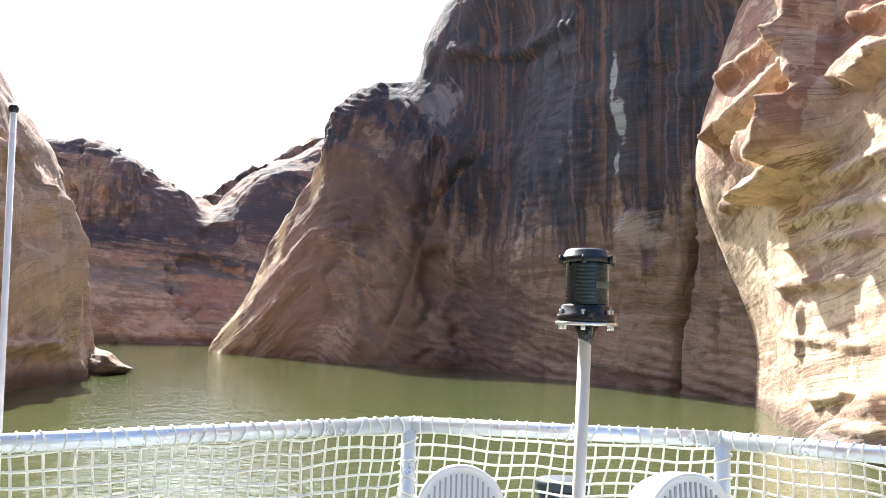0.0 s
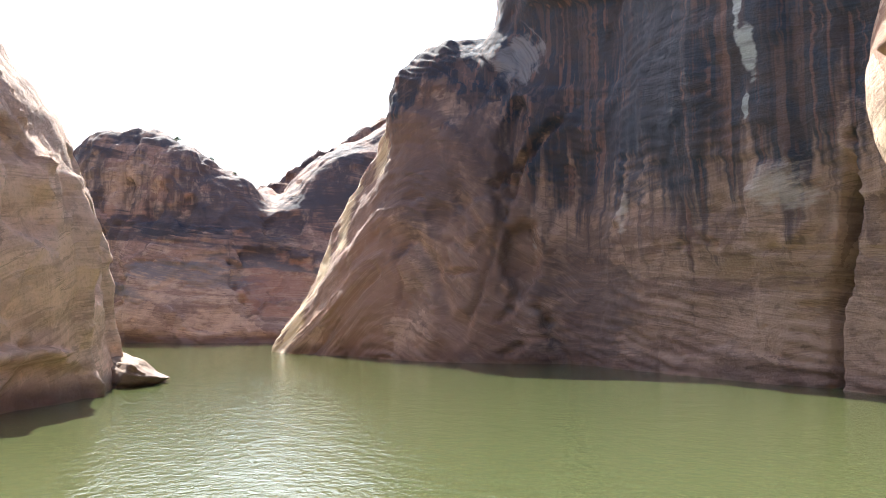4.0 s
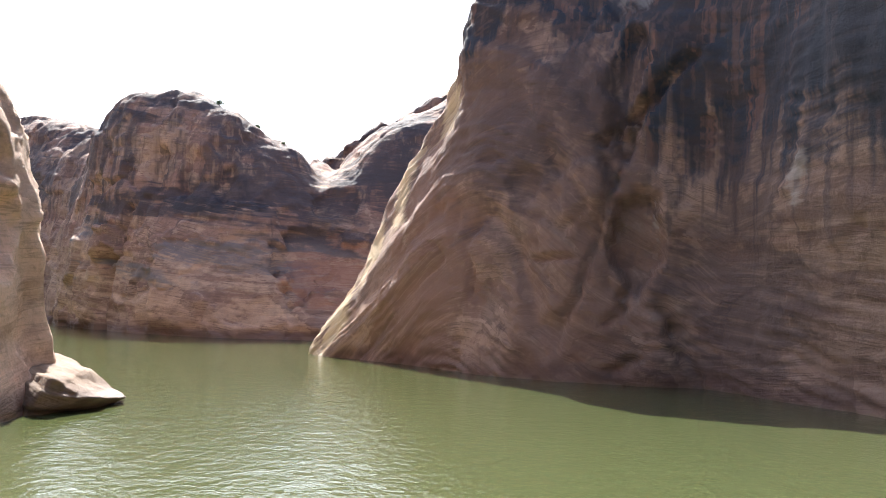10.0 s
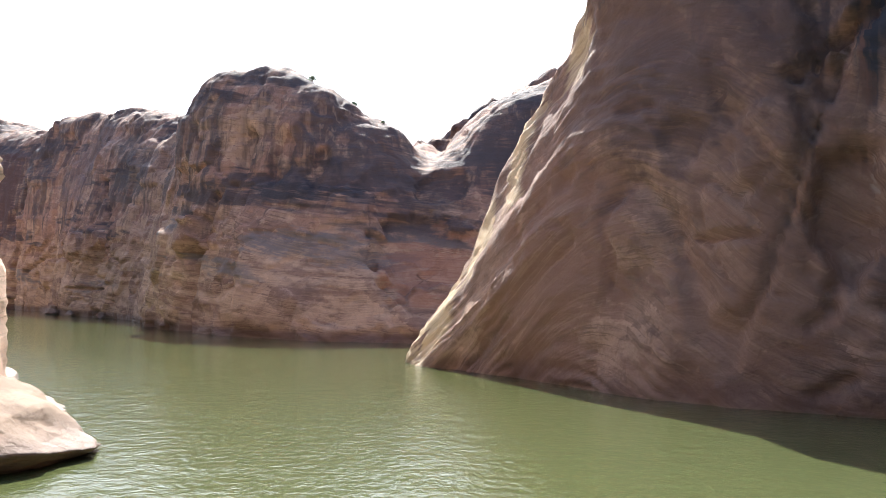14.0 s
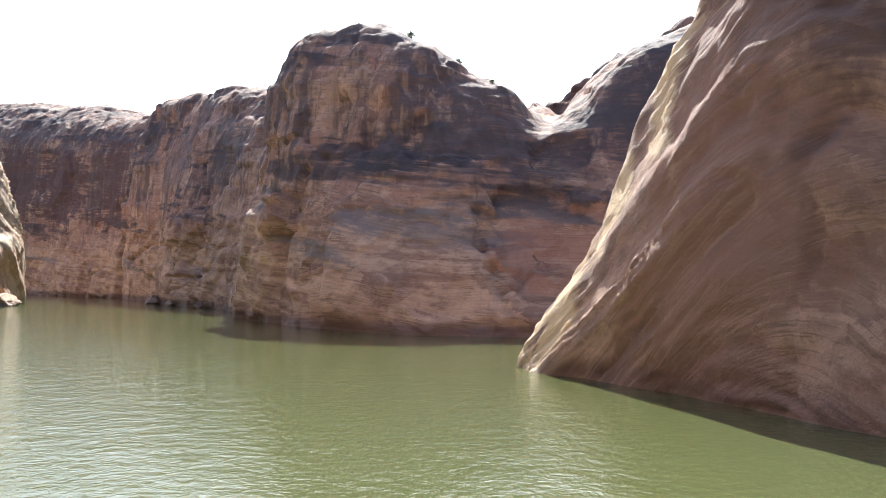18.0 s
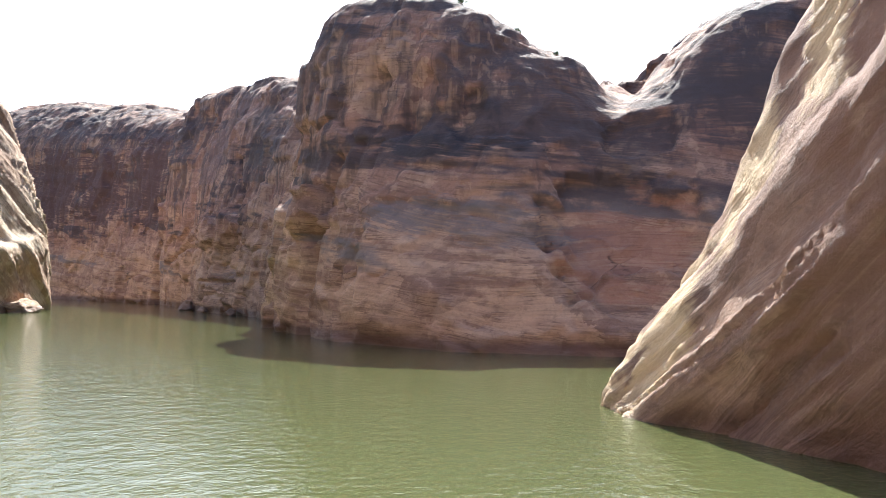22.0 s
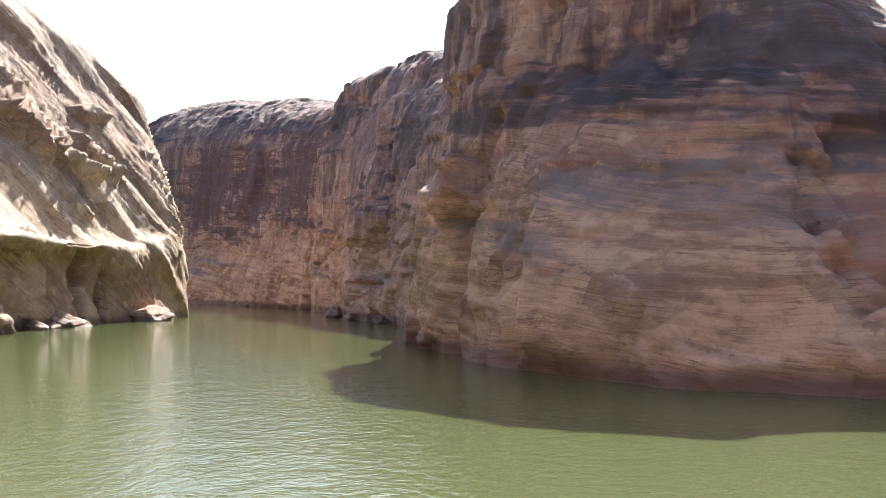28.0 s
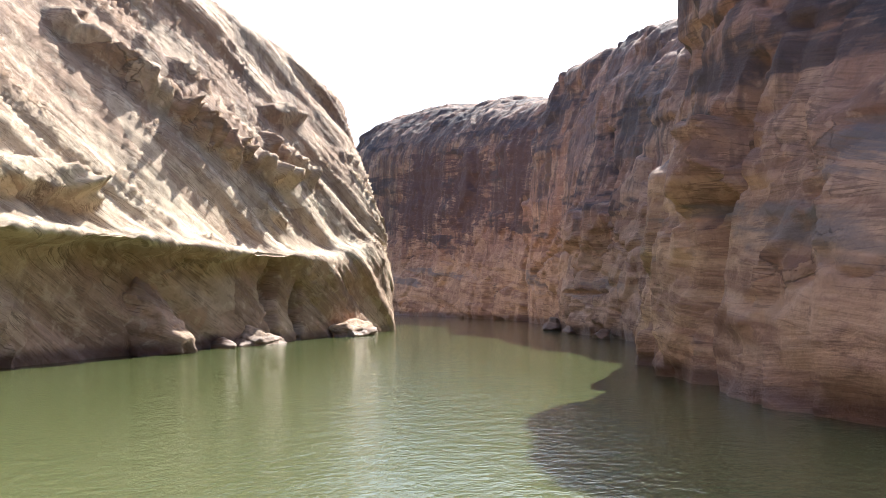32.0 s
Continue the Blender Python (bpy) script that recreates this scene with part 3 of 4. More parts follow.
BUTTE_SEAMS = (
    (1.6, 3.0, (-94.5, 206, 0), (-94, 206.5, 20), (-93, 208, 34)), (0.9, 1.8, (-27.7, 112.2, 15.3), (-28.1, 111.6, 12.4), (-28.2, 111.2, 10.2), (-30.2, 113, 8.7)), (0.5, 0.6, (-12.7, 107.5, 19.2), (-12, 108.6, 20.6), (-9.5, 111.6, 23.2)),
    (0.5, 0.5, (-10.5, 104.5, 12.5), (-8.9, 102.8, 9.6), (-8, 100, 6.9), (-6.7, 98.3, 4.4), (-6, 97, 2)), (0.8, 1.2, (-60.3, 163, 14.1), (-59.3, 165, 17.9), (-62.7, 170, 23.8)),
    (0.7, 1.0, (-86.9, 196.7, 7.7), (-80, 189.8, 10.6), (-68, 172, 10), (-64.6, 167, 4.4), (-65.7, 167, 0)), (0.5, 0.8, (-56.8, 158.4, 5.3), (-50, 149, 5.1)),
    (0.45, 0.4, (-26.9, 107.2, 4), (-24.9, 105.8, 4.4), (-23.4, 103.6, 5.8)), (0.35, 0.35, (-22.8, 105.9, 10.9), (-18.7, 103.7, 10.7), (-15.2, 102.6, 10.3), (-11, 100.6, 9)),
    (0.45, 0.45, (-27.5, 111.9, 14.9), (-23.7, 108.6, 14.9), (-19.9, 105.8, 13.9), (-17.5, 105, 13.6), (-12, 104, 13)))
c = Cliff()      # wall on the right and the spur that ends it
c.station(31, -6, 10, (-3, 0), (0, 0), (5, 0), (13, -1), (20, -1.5), (28, -1), (42, 2), (46, 30))
c.station(28.5, 4, 5, (-3, 0), (0, 0), (5, 0), (13, -1), (20, -1.8), (28, -2.4), (42, -3), (46, 30))
c.station(27.6, 13, 5, (-3, 0), (0, 0), (5, 0), (13, -0.8), (20, -1.6), (28, -2.2), (42, -3), (46, 30))
c.station(25.8, 20, 12, (-3, 0), (0, 0), (5, 0), (13, -1.2), (20, -1.9), (28, -2.4), (42, -3), (46, 30))
c.station(23.4, 29, 18, (-3, 0), (0, 0), (5, 0), (13, -0.8), (20, -0.8), (28, -1.0), (42, -1.5), (46, 30))
c.station(21.6, 36, 20, (-3, 0), (0, 0), (5, 0), (13, 0.2), (20, 1.0), (28, 1.6), (42, 1.6), (46, 30))
c.station(20.3, 42.5, 45, (-3, 0), (0, 0), (5, 0.3), (13, 0.8), (20, 1.0), (28, 1.6), (42, 2), (46, 30))
c.station(17, 43.6, 75, (-3, 0), (0, 0), (5, 0.6), (13, 2), (20, 2.8), (28, 17.8, 50.5), (36, 18.3, 55.5), (42, 23, 67))
c.station(13.6, 45.2, 65, (-3, 0), (0, 0), (5, 0.5), (13, 14.2, 47.3), (20, 14.6, 49.5), (27, 15, 53), (29.6, 17.4, 57), (30.5, 24, 62))
c.station(10, 48, 60, (-3, 0), (0, 0), (5, 0.6), (13, 10.0, 51), (20, 10.2, 53.2), (27, 11, 54.5), (29.6, 13.5, 57.5), (30.5, 22, 62))
c.station(4.8, 56, 35, (-3, 0), (0, 0), (5, 4.6, 56.4), (13, 6.0, 56.4), (19, 7.6, 56), (25, 7.7, 56), (29.3, 11, 58.2), (30.5, 21, 62))
c.station(0.5, 63, -5, (-3, 0), (0, 0), (5, 2.1, 60.6), (13, 4.6, 59.2), (19, 7.1, 57.6), (25, 7.4, 57.5), (29.2, 11, 58.6), (30.5, 20.7, 62.1))
c.station(-2.2, 67, -20, (-3, 0), (0, 0), (5, 0.6, 64.5), (13, 3.7, 62.6), (19, 6.8, 59.5), (25, 7.5, 58.4), (29.2, 11, 59.2), (30.5, 20.5, 62.3))
c.station(-3.7, 70.8, -47, (-3, -1), (0, 0), (5, -0.6, 68.8), (13, 3.1, 66.2), (19, 6.4, 62), (25, 8.0, 60.2), (29, 11.4, 60), (30.5, 20.5, 62.6))
c.station(-1.5, 74.2, -70, (-3, -1), (0, 0), (5, 1.5, 71), (13, 5.5, 68), (20, 9, 63.6), (26, 12, 61.6), (28, 15, 62.5), (29.5, 21.5, 64))
c.station(8, 78, -85, (-3, -1), (0, 0), (5, 8, 75.5), (13, 10, 72), (20, 12.5, 68), (26, 15, 65.5), (28, 18, 66), (29.5, 24, 67))
c.station(24, 84, -75, (-3, -1), (0, 0), (5, 2), (13, 6), (20, 10), (26, 13), (29, 17), (33, 30, 68))
c.station(50, 92, -75, (-3, -1), (0, 0), (5, 2), (13, 6), (20, 10), (26, 15), (29, 22), (36, 32))
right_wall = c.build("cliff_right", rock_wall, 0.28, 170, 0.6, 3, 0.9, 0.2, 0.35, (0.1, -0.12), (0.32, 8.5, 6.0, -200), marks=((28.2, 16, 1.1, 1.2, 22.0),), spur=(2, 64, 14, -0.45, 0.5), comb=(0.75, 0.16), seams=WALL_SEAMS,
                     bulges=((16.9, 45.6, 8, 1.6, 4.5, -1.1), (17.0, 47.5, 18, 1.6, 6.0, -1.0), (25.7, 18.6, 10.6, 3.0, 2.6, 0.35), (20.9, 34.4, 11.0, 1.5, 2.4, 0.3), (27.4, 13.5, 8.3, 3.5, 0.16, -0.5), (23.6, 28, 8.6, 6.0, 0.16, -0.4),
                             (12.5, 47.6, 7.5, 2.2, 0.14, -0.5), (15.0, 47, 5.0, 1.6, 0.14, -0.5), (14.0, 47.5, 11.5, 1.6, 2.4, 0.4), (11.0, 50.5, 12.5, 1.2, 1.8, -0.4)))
tagged(right_wall, "towering red sandstone cliff with dark varnish streaks above green water", "cliff", kind="structure")

c = Cliff()      # sunlit rock on the right, at the start
c.station(34, 12, -60, (-3, 0), (0, 0), (4, 0), (9, -1), (14, -2.5), (20, -2), (27, 0), (34, 4), (36, 20))
c.station(27.2, 7, -25, (-3, 0), (0, 0), (4, 0), (9, -2), (14, -3.6), (20, -2.5), (27, 0), (34, 4), (36, 20))
c.station(23.5, 0, -10, (-3, 0), (0, 0), (4, 0.1), (9, -0.7), (14, -1.8), (20, -0.2), (27, 3), (34, 7), (36, 22))
c.station(20.3, -6.4, -5, (-3, 0), (0, 0), (4, 0.4), (9, 0.7), (14, 0.4), (20, 2.0), (27, 4), (34, 8), (36, 22))
c.station(18.5, -13, 10, (-3, 0), (0, 0), (4, 0.4), (9, 0.9), (14, 1.2), (20, 3.0), (27, 5), (34, 9), (36, 22))
c.station(15, -30, 10, (-3, 0), (0, 0), (4, 0.3), (9, 0.5), (14, 1), (20, 3), (27, 6), (34, 10), (36, 22))
c.station(13, -70, 5, (-3, 0), (0, 0), (4, 0.3), (9, 0.5), (14, 1), (20, 3), (27, 6), (34, 10), (36, 22))
near_rock = c.build("cliff_sunlit", rock_pale, 0.19, 230, 0.8, 9, 0.15, 0.14, 0.0, (0.0, 0.18), (0.06, 8.0, 6.0, -200), crags=(12.0, 0.18, 8.0, 2.6, 0.16), courses=(7.4, 11.6, 0.10), calm=8.0, cracks=0.25, grit=0.18, seams=SUNLIT_SEAMS, soothe=(24.5, 6.5, 6.0, 0.1), axes=(1, 2),
                    bulges=((20, -4.2, 13.4, 2.2, 1.1, -1.5), (20, -9.0, 12.9, 0.9, 1.5, -1.4), (20, -13.0, 15.0, 3.4, 0.7, -1.2), (20, -8.0, 6.6, 5.0, 0.30, -0.4), (20, -12.5, 2.2, 2.0, 0.2, -0.25)))
tagged(near_rock, "blocky sunlit buff sandstone buttress rising from the water", "cliff", kind="structure")

c = Cliff()      # shaded rock on the left
c.station(-13, -75, 180, (-3, 0), (0, 0), (4, 0.6), (9, 1.2), (14, 2.5), (20, 5), (27, 11), (29, 30))
c.station(-14, -30, 180, (-3, 0), (0, 0), (4, 0.6), (9, 1.2), (14, 2.5), (20, 5), (27, 11), (29, 30))
c.station(-15.5, -5, 180, (-3, 0), (0, 0), (4, 0.6), (9, 1.2), (14, 2.5), (20, 5), (27, 11), (29, 30))
c.station(-14.6, 10, 180, (-3, 0), (0, 0), (4, 0.5), (9, 1), (14, 2.5), (19, 5), (25, 10), (27, 30))
c.station(-12.8, 17, 180, (-3, 0), (0, 0), (4, 0.5), (9, 1), (14, 3), (18, 5.5), (22.5, 10.5), (24, 30))
c.station(-12.4, 24, 180, (-3, 0), (0, 0), (4, 0.5), (9, 1), (13, 2.4), (17, 4.8), (20.5, 9.5), (22, 30))
c.station(-13, 31, 180, (-3, 0), (0, 0), (4, 0.5), (9, 1), (12.5, 2.5), (15.5, 5), (18.5, 10), (20, 30))
c.station(-14.8, 37, 185, (-3, 0), (0, 0), (4, 0.5), (8, 1), (11.5, 2.5), (14, 5), (16.5, 10), (18, 30))
c.station(-17.5, 42, 205, (-3, 0), (0, 0), (4, 0.8), (9, 2.2), (13, 4), (16, 7), (18, 12), (20, 30))
c.station(-24, 51, 220, (-3, 0), (0, 0), (4, 2), (9, 4), (13, 7), (16, 10), (18, 15), (20, 30))
c.station(-34, 57, 245, (-3, 0), (0, 0), (4, 2), (9, 4), (13, 7), (16, 10), (18, 15), (20, 30))
c.station(-48, 62, 240, (-3, 0), (0, 0), (4, 1.5), (9, 3), (13, 6), (18, 10), (22, 15), (25, 30))
left_rock = c.build("cliff_left", rock_left, 0.28, 130, 0.6, 15, 0.9, 0.25, 0.15, (0.3, -0.3), (0.5, 10.0, 9.0, -200), cracks=1.1,
                    marks=((-13.4, 20.5, 1.3, 2.0, 17.0), (-13.2, 29, 1.0, 1.4, 12.0)), bulges=((-14, 12, 2.4, 7.0, 0.3, -0.6), (-13.2, 25, 9.0, 2.2, 3.5, 0.7), (-14.2, 15, 11, 2.5, 4.0, 0.7)))
tagged(left_rock, "smooth shaded tan sandstone wall beside the channel", "cliff", kind="structure")

c = Cliff()      # pale undercut rock on the left, at the end
c.station(-48, 60, 215, (-3, 0), (0, 0), (5, 0), (9, 0), (11, 0.5), (13.33, 2.0), (18, 5), (27, 12), (36, 22), (40, 40))
c.station(-66, 84, 195, (-3, 1), (0, 0), (5, 0.2), (7.8, -0.4), (8.8, -3.4), (10.3, -1.1), (18, 1.5), (29, 7), (40, 14), (46, 40))
c.station(-72.5, 101, 190, (-3, 1), (0, 0), (5, 0.2), (7.8, -0.4), (8.8, -3.6), (10.3, -1.3), (18, 1.5), (29, 7), (40, 14), (46, 40))
c.station(-76, 112, 190, (-3, 1), (0, 0), (5, 0.2), (7.8, -0.4), (8.8, -3.4), (10.3, -1.1), (18, 1.5), (29, 7), (39, 14), (44, 40))
c.station(-79.5, 128, 190, (-3, 1), (0, 0), (5, 0.2), (7.4, -0.2), (8.4, -2.4), (9.9, -0.1), (18, 1.6), (28.5, 5.8), (37.5, 11.5), (42, 38))
c.station(-83.4, 146, 195, (-3, 1), (0, 0), (4.5, 0), (7, -1), (9, -0.8), (10.5, 1.2), (18, 2.2), (27, 5.4), (34, 10), (37, 38))
c.station(-88.0, 162, 205, (-3, 1), (0, 0), (4, 0), (8, 0.2), (11, 0.7), (13.0, 1.2), (17, 2.3), (24.5, 5.0), (29.8, 9.2), (32, 38))
c.station(-97, 171, 225, (-3, 1), (0, 0), (4, 0.6), (8, 1.2), (11, 2), (12.67, 2.67), (16, 4), (21, 7.5), (25, 12), (27, 40))
c.station(-130, 190, 240, (-3, 1), (0, 0), (4, 1), (8, 2), (11, 3), (12.67, 4.0), (16, 6), (22, 11), (28, 18), (31, 40))
c.station(-175, 215, 240, (-3, 1), (0, 0), (4, 1), (8, 2), (11, 3), (12.67, 4.0), (16, 6), (22, 11), (28, 18), (31, 40))
pale_rock = c.build("cliff_pale", rock_ramp, 0.32, 190, 0.85, 23, 0.2, 0.30, 0.0, (-0.16, 0.55), (0.1, 10.0, 3.4, 40), laminae=(9.0, 1.5, 0.55), pits=0.15, seams=PALE_SEAMS,
                    bulges=(
                            (-71.2, 103, 12.2, 7.5, 1.3, -2.0), (-72.8, 109, 11.4, 3.0, 0.9, -1.2), (-80.8, 134, 4.0, 1.6, 3.8, 1.8), (-82.0, 139, 3.4, 1.2, 3.2, 1.6), (-77.6, 122.5, 4.5, 0.7, 4.5, -0.9), (-78, 117, 27, 5.0, 0.8, -1.2), (-86, 142, 24, 5.0, 0.8, -1.2)))
tagged(pale_rock, "sunlit pale sandstone slope with a shadowed undercut at the waterline", "cliff", kind="structure")

c = Cliff()      # the butte, the block behind it and the far wall
c.station(70, 112, 90, (-3, 0), (0, 0), (5, 2), (10, 4), (15, 7), (24, 14), (32, 26), (40, 40), (42, 70))
c.station(30, 103, 90, (-3, 0), (0, 0), (5, 2), (10, 4), (15, 8), (25, 12), (32, 16.5), (39, 19.5), (46, 55))
c.station(8, 98, 90, (-3, 0), (0, 0), (5, 3), (10, 6), (15, 10), (26.3, 15.5), (28.8, 19), (31, 27), (29, 42))
c.station(-1, 96, 88, (-3, 0), (0, 0), (5, 3.5), (10, 7), (15, 10.6), (20.2, 15.5), (22.2, 19), (24.6, 27), (23, 42))
c.station(-7, 96, 80, (-3, 0), (0, 0), (5, 3), (10, 7), (14, 10), (17.5, 13), (19.5, 16), (21, 20), (24.5, -4.5, 126))
c.station(-13, 97, 70, (-3, 0), (0, 0), (5, 2), (10, 5), (15, 8), (19, 11), (22, 13.5), (23.4, 18), (23.0, -7, 126))
c.station(-19, 99.5, 60, (-3, 0), (0, 0), (5, 1), (10, 4), (15, 6.5), (20, 9), (23.6, 12), (25.4, 16), (25.6, -10, 127))
c.station(-25, 104.5, 45, (-3, 0), (0, 0), (5, 0.4), (10, 2.5), (15, 5), (21, 7), (26.2, 9), (28.2, 13), (28.2, -14, 128))
c.station(-32, 114, 35, (-3, 0), (0, 0), (5, 0.5), (10, 1), (15, 2.5), (21, 3), (28, 4.6), (31.3, 9), (31, -18, 130))
c.station(-38, 122.5, 25, (-3, 0), (0, 0), (5, 0.5), (10, 1.5), (15, 2.5), (21, 2.6), (28, 3.6), (31.2, 7.5), (31, -22, 134))
c.station(-42, 134, 15, (-3, 0), (0, 0), (5, 0.5), (10, 1.5), (15, 2.5), (21, 3.4), (28, 5.5), (31.5, 10), (32, -24, 142))
c.station(-48, 147, 35, (-3, 0), (0, 0), (5, 0.5), (10, 1.5), (15, 2.5), (22, 4), (28, 7), (33, 14), (30, 35))
c.station(-56, 157, 50, (-3, 0), (0, 0), (5, 0.5), (10, 1.5), (15, 2.5), (22, 4), (29, 8), (34, 15), (31, 35))
c.station(-67, 169, 50, (-3, 0), (0, 0), (5, 0.3), (10, 1), (15, 2), (23, 4), (31, 7), (37.5, 14), (35, 35))
c.station(-78, 186, 35, (-3, 0), (0, 0), (5, 0.3), (10, 1), (15, 2), (24, 3), (32, 6), (39, 11), (36, 30))
c.station(-90, 199, 35, (-3, 0), (0, 0), (5, 0.3), (10, 0.6), (15, 1), (24, 1.6), (33, 4), (39.5, 9), (37, 30))
c.station(-94, 205.5, 55, (-3, 0), (0, 0), (5, 0.6), (10, 1.4), (15, 2.4), (26, 3), (34, 6), (39, 14), (37, 40))
c.station(-112, 219, 62, (-3, 0), (0, 0), (5, 0.3), (10, 1), (15, 1.6), (26, 2.5), (36, 5), (42.5, 17), (40, 50))
c.station(-134, 234, 60, (-3, 0), (0, 0), (5, 0.3), (10, 1), (15, 1.6), (26, 2.5), (39, 5), (48, 20), (46, 50))
c.station(-185, 262, 60, (-3, 0), (0, 0), (5, 0.3), (10, 1), (15, 1.6), (26, 2.5), (42, 5), (54, 20), (56, 50))
butte = c.build("cliff_butte", rock_butte, 0.38, 190, 0.75, 31, 0.7, 0.2, 0.6, (0.05, -0.08), (0.8, 8.0, 8.0, 40), seams=BUTTE_SEAMS, soothe=(6, 112, 12, 0.4), marks=((-30.2, 111.8, 1.7, 2.4, 18.0), (-70.4, 176.5, 1.5, 2.8, 13.0)),
                bulges=((-30.9, 113.6, 10.8, 2.6, 2.8, 1.6), (-29.0, 112.4, 13.4, 0.8, 3.4, -1.7), (-33.5, 116.5, 4.0, 4.0, 4.0, 0.6), (-24.3, 105.4, 5.5, 2.3, 1.8, -0.4),
                        (-3.5, 104, 8.5, 6.5, 6.0, -1.6), (-13, 102, 9.5, 5.0, 2.0, 0.35), (-2, 108.5, 16.5, 3.4, 2.4, -1.3), (-60, 162, 8, 5, 4, -1.2), (-67, 170, 12, 5, 2.5, 1.0), (-80, 189, 9, 4, 4, 0.9),
                        (-62, 164, 4.6, 9, 0.3, -0.8), (-20, 108.5, 20.0, 2.0, 3.5, -0.8), (-15, 107.5, 19.0, 1.2, 3.0, -0.7), (-24.5, 111.5, 21.0, 1.3, 4.0, -0.8)))
tagged(butte, "rounded red sandstone butte with banded shaded face", "cliff", kind="structure")

c = Cliff()      # dark hill behind the saddle
for x, y, top in ((-16, 136, 16), (-6, 132, 24), (0, 131, 29), (8, 133, 34), (20, 136, 41), (42, 142, 46)):
    c.station(x, y - 4, 80, (-3, 0), (0, 0), (top * 0.4, 0.6), (top * 0.75, 1.8), (top * 0.93, 4.0), (top, 9), (top - 1, 40))
back_hill = c.build("cliff_back", rock_butte, 0.5, 90, 0.8, 47, 0.8, 0.5, 0.3, (0.05, -0.05), (0.8, 6.0, 3.0, 40))
tagged(back_hill, "dark red ledgy sandstone hill behind the saddle", "cliff", kind="structure")

water_mesh = bpy.data.meshes.new("water")
bm = bmesh.new()
bmesh.ops.create_circle(bm, cap_ends=True, segments=96, radius=2500)
bm.to_mesh(water_mesh)
bm.free()
water_mesh.materials.append(water_mat)
water = tagged(new("water", water_mesh), "murky green lake water with small ripples", "water", kind="structure")


# ---- rocks and shrubs ----
def part(name, bm, material, parent, label="", smooth=True):
    """Links a bmesh as one mesh object under a thing or a part."""
    mesh = bpy.data.meshes.new(name)
    bm.normal_update()
    bm.to_mesh(mesh)
    bm.free()
    if smooth:
        for f in mesh.polygons:
            f.use_smooth = True
    mesh.materials.append(material)
    ob = new(name, mesh)
    ob.parent = parent
    return tagged(ob, label)


def boulder(name, x, y, size, turn, seed, material, label, sink=0.3, ramp=0.0):
    bm = bmesh.new()
    bmesh.ops.create_icosphere(bm, subdivisions=5, radius=1.0)
    p = np.array([v.co[:] for v in bm.verts])
    rnd = np.random.default_rng(seed)
    reach = np.full(len(p), 1.25)
    for _ in range(13):                                           # broken flat sides
        n = rnd.normal(size=3)
        n /= np.linalg.norm(n)
        d = p @ n
        reach = np.minimum(reach, np.where(d > 0.05, rnd.uniform(0.62, 1.0) / np.maximum(d, 0.05), 9.0))
    q = p * np.array(size) * reach[:, None]
    d = 0.10 * fbm(q / 1.1, 4, seed) + 0.06 * np.clip(value_noise(np.stack([q[:, 2] / 0.4 + q[:, 0] * 0.4, q[:, 0] / 4, q[:, 1] / 4], 1), seed + 5) * 3, -1, 1)
    q = q * (1 + d)[:, None]
    q[:, 2] *= 1 - ramp * q[:, 0] / size[0]
    for v, co in zip(bm.verts, q):
        v.co = co
    mesh = bpy.data.meshes.new(name)
    bm.to_mesh(mesh)
    bm.free()
    for f in mesh.polygons:
        f.use_smooth = True
    mesh.materials.append(material)
    ob = new(name, mesh)
    ob.matrix_world = pose(x, y, size[2] * (0.5 - sink), 0, 0, turn)
    return tagged(ob, label, "boulder")


boulder("boulder", -12.1, 28.4, (2.2, 3.4, 1.9), 8, 4, rock_boulder, "pale sunlit sandstone boulder at the cliff foot", ramp=0.6)
boulder("boulder", -16.0, 36.2, (2.2, 3.8, 1.2), 14, 7, rock_boulder, "pale sloping sandstone slab at the cliff foot", ramp=0.6)
boulder("boulder", -23.2, 48.5, (2.2, 5.5, 1.3), 30, 9, rock_boulder, "pale low sandstone ledge rising from the water", ramp=0.5)
boulder("boulder", 18.2, -14.5, (1.6, 3.0, 2.3), 10, 11, rock_pale, "cracked buff sandstone boulder beside the sunlit cliff")
boulder("boulder", -77.6, 117.0, (3.0, 3.6, 5.2), 15, 13, rock_ramp, "pale sandstone knob under the undercut cliff", 0.2)
boulder("boulder", -79.6, 131.0, (1.7, 4.6, 1.3), 12, 15, rock_boulder, "pale broken rocks at the waterline")
boulder("boulder", -83.0, 149.0, (1.6, 4.0, 1.2), 14, 17, rock_pale, "white bleached rocks at the waterline")
boulder("boulder", -64.6, 165.2, (1.0, 1.6, 0.8), 40, 19, rock_boulder, "small brown fallen rock at the foot of the cliff")
boulder("boulder", -71.5, 173.8, (1.3, 1.8, 1.0), 60, 21, rock_boulder, "small brown fallen rock at the foot of the cliff")
boulder("boulder", -56.0, 155.6, (0.9, 1.5, 0.7), 20, 23, rock_boulder, "small brown fallen rock at the foot of the cliff")
boulder("boulder", -78.5, 126.0, (0.9, 1.5, 0.6), 70, 25, rock_pale, "small bleached rock at the waterline")

leaf_mat = Nodes("shrub_leaf")
leaf_mat = leaf_mat.finish(leaf_mat.mix(leaf_mat.noise(leaf_mat.place(), 3.0), (0.09, 0.13, 0.05), (0.16, 0.20, 0.09)), 0.7)
bark_mat = Nodes("shrub_bark").finish((0.14, 0.10, 0.07), 0.9)


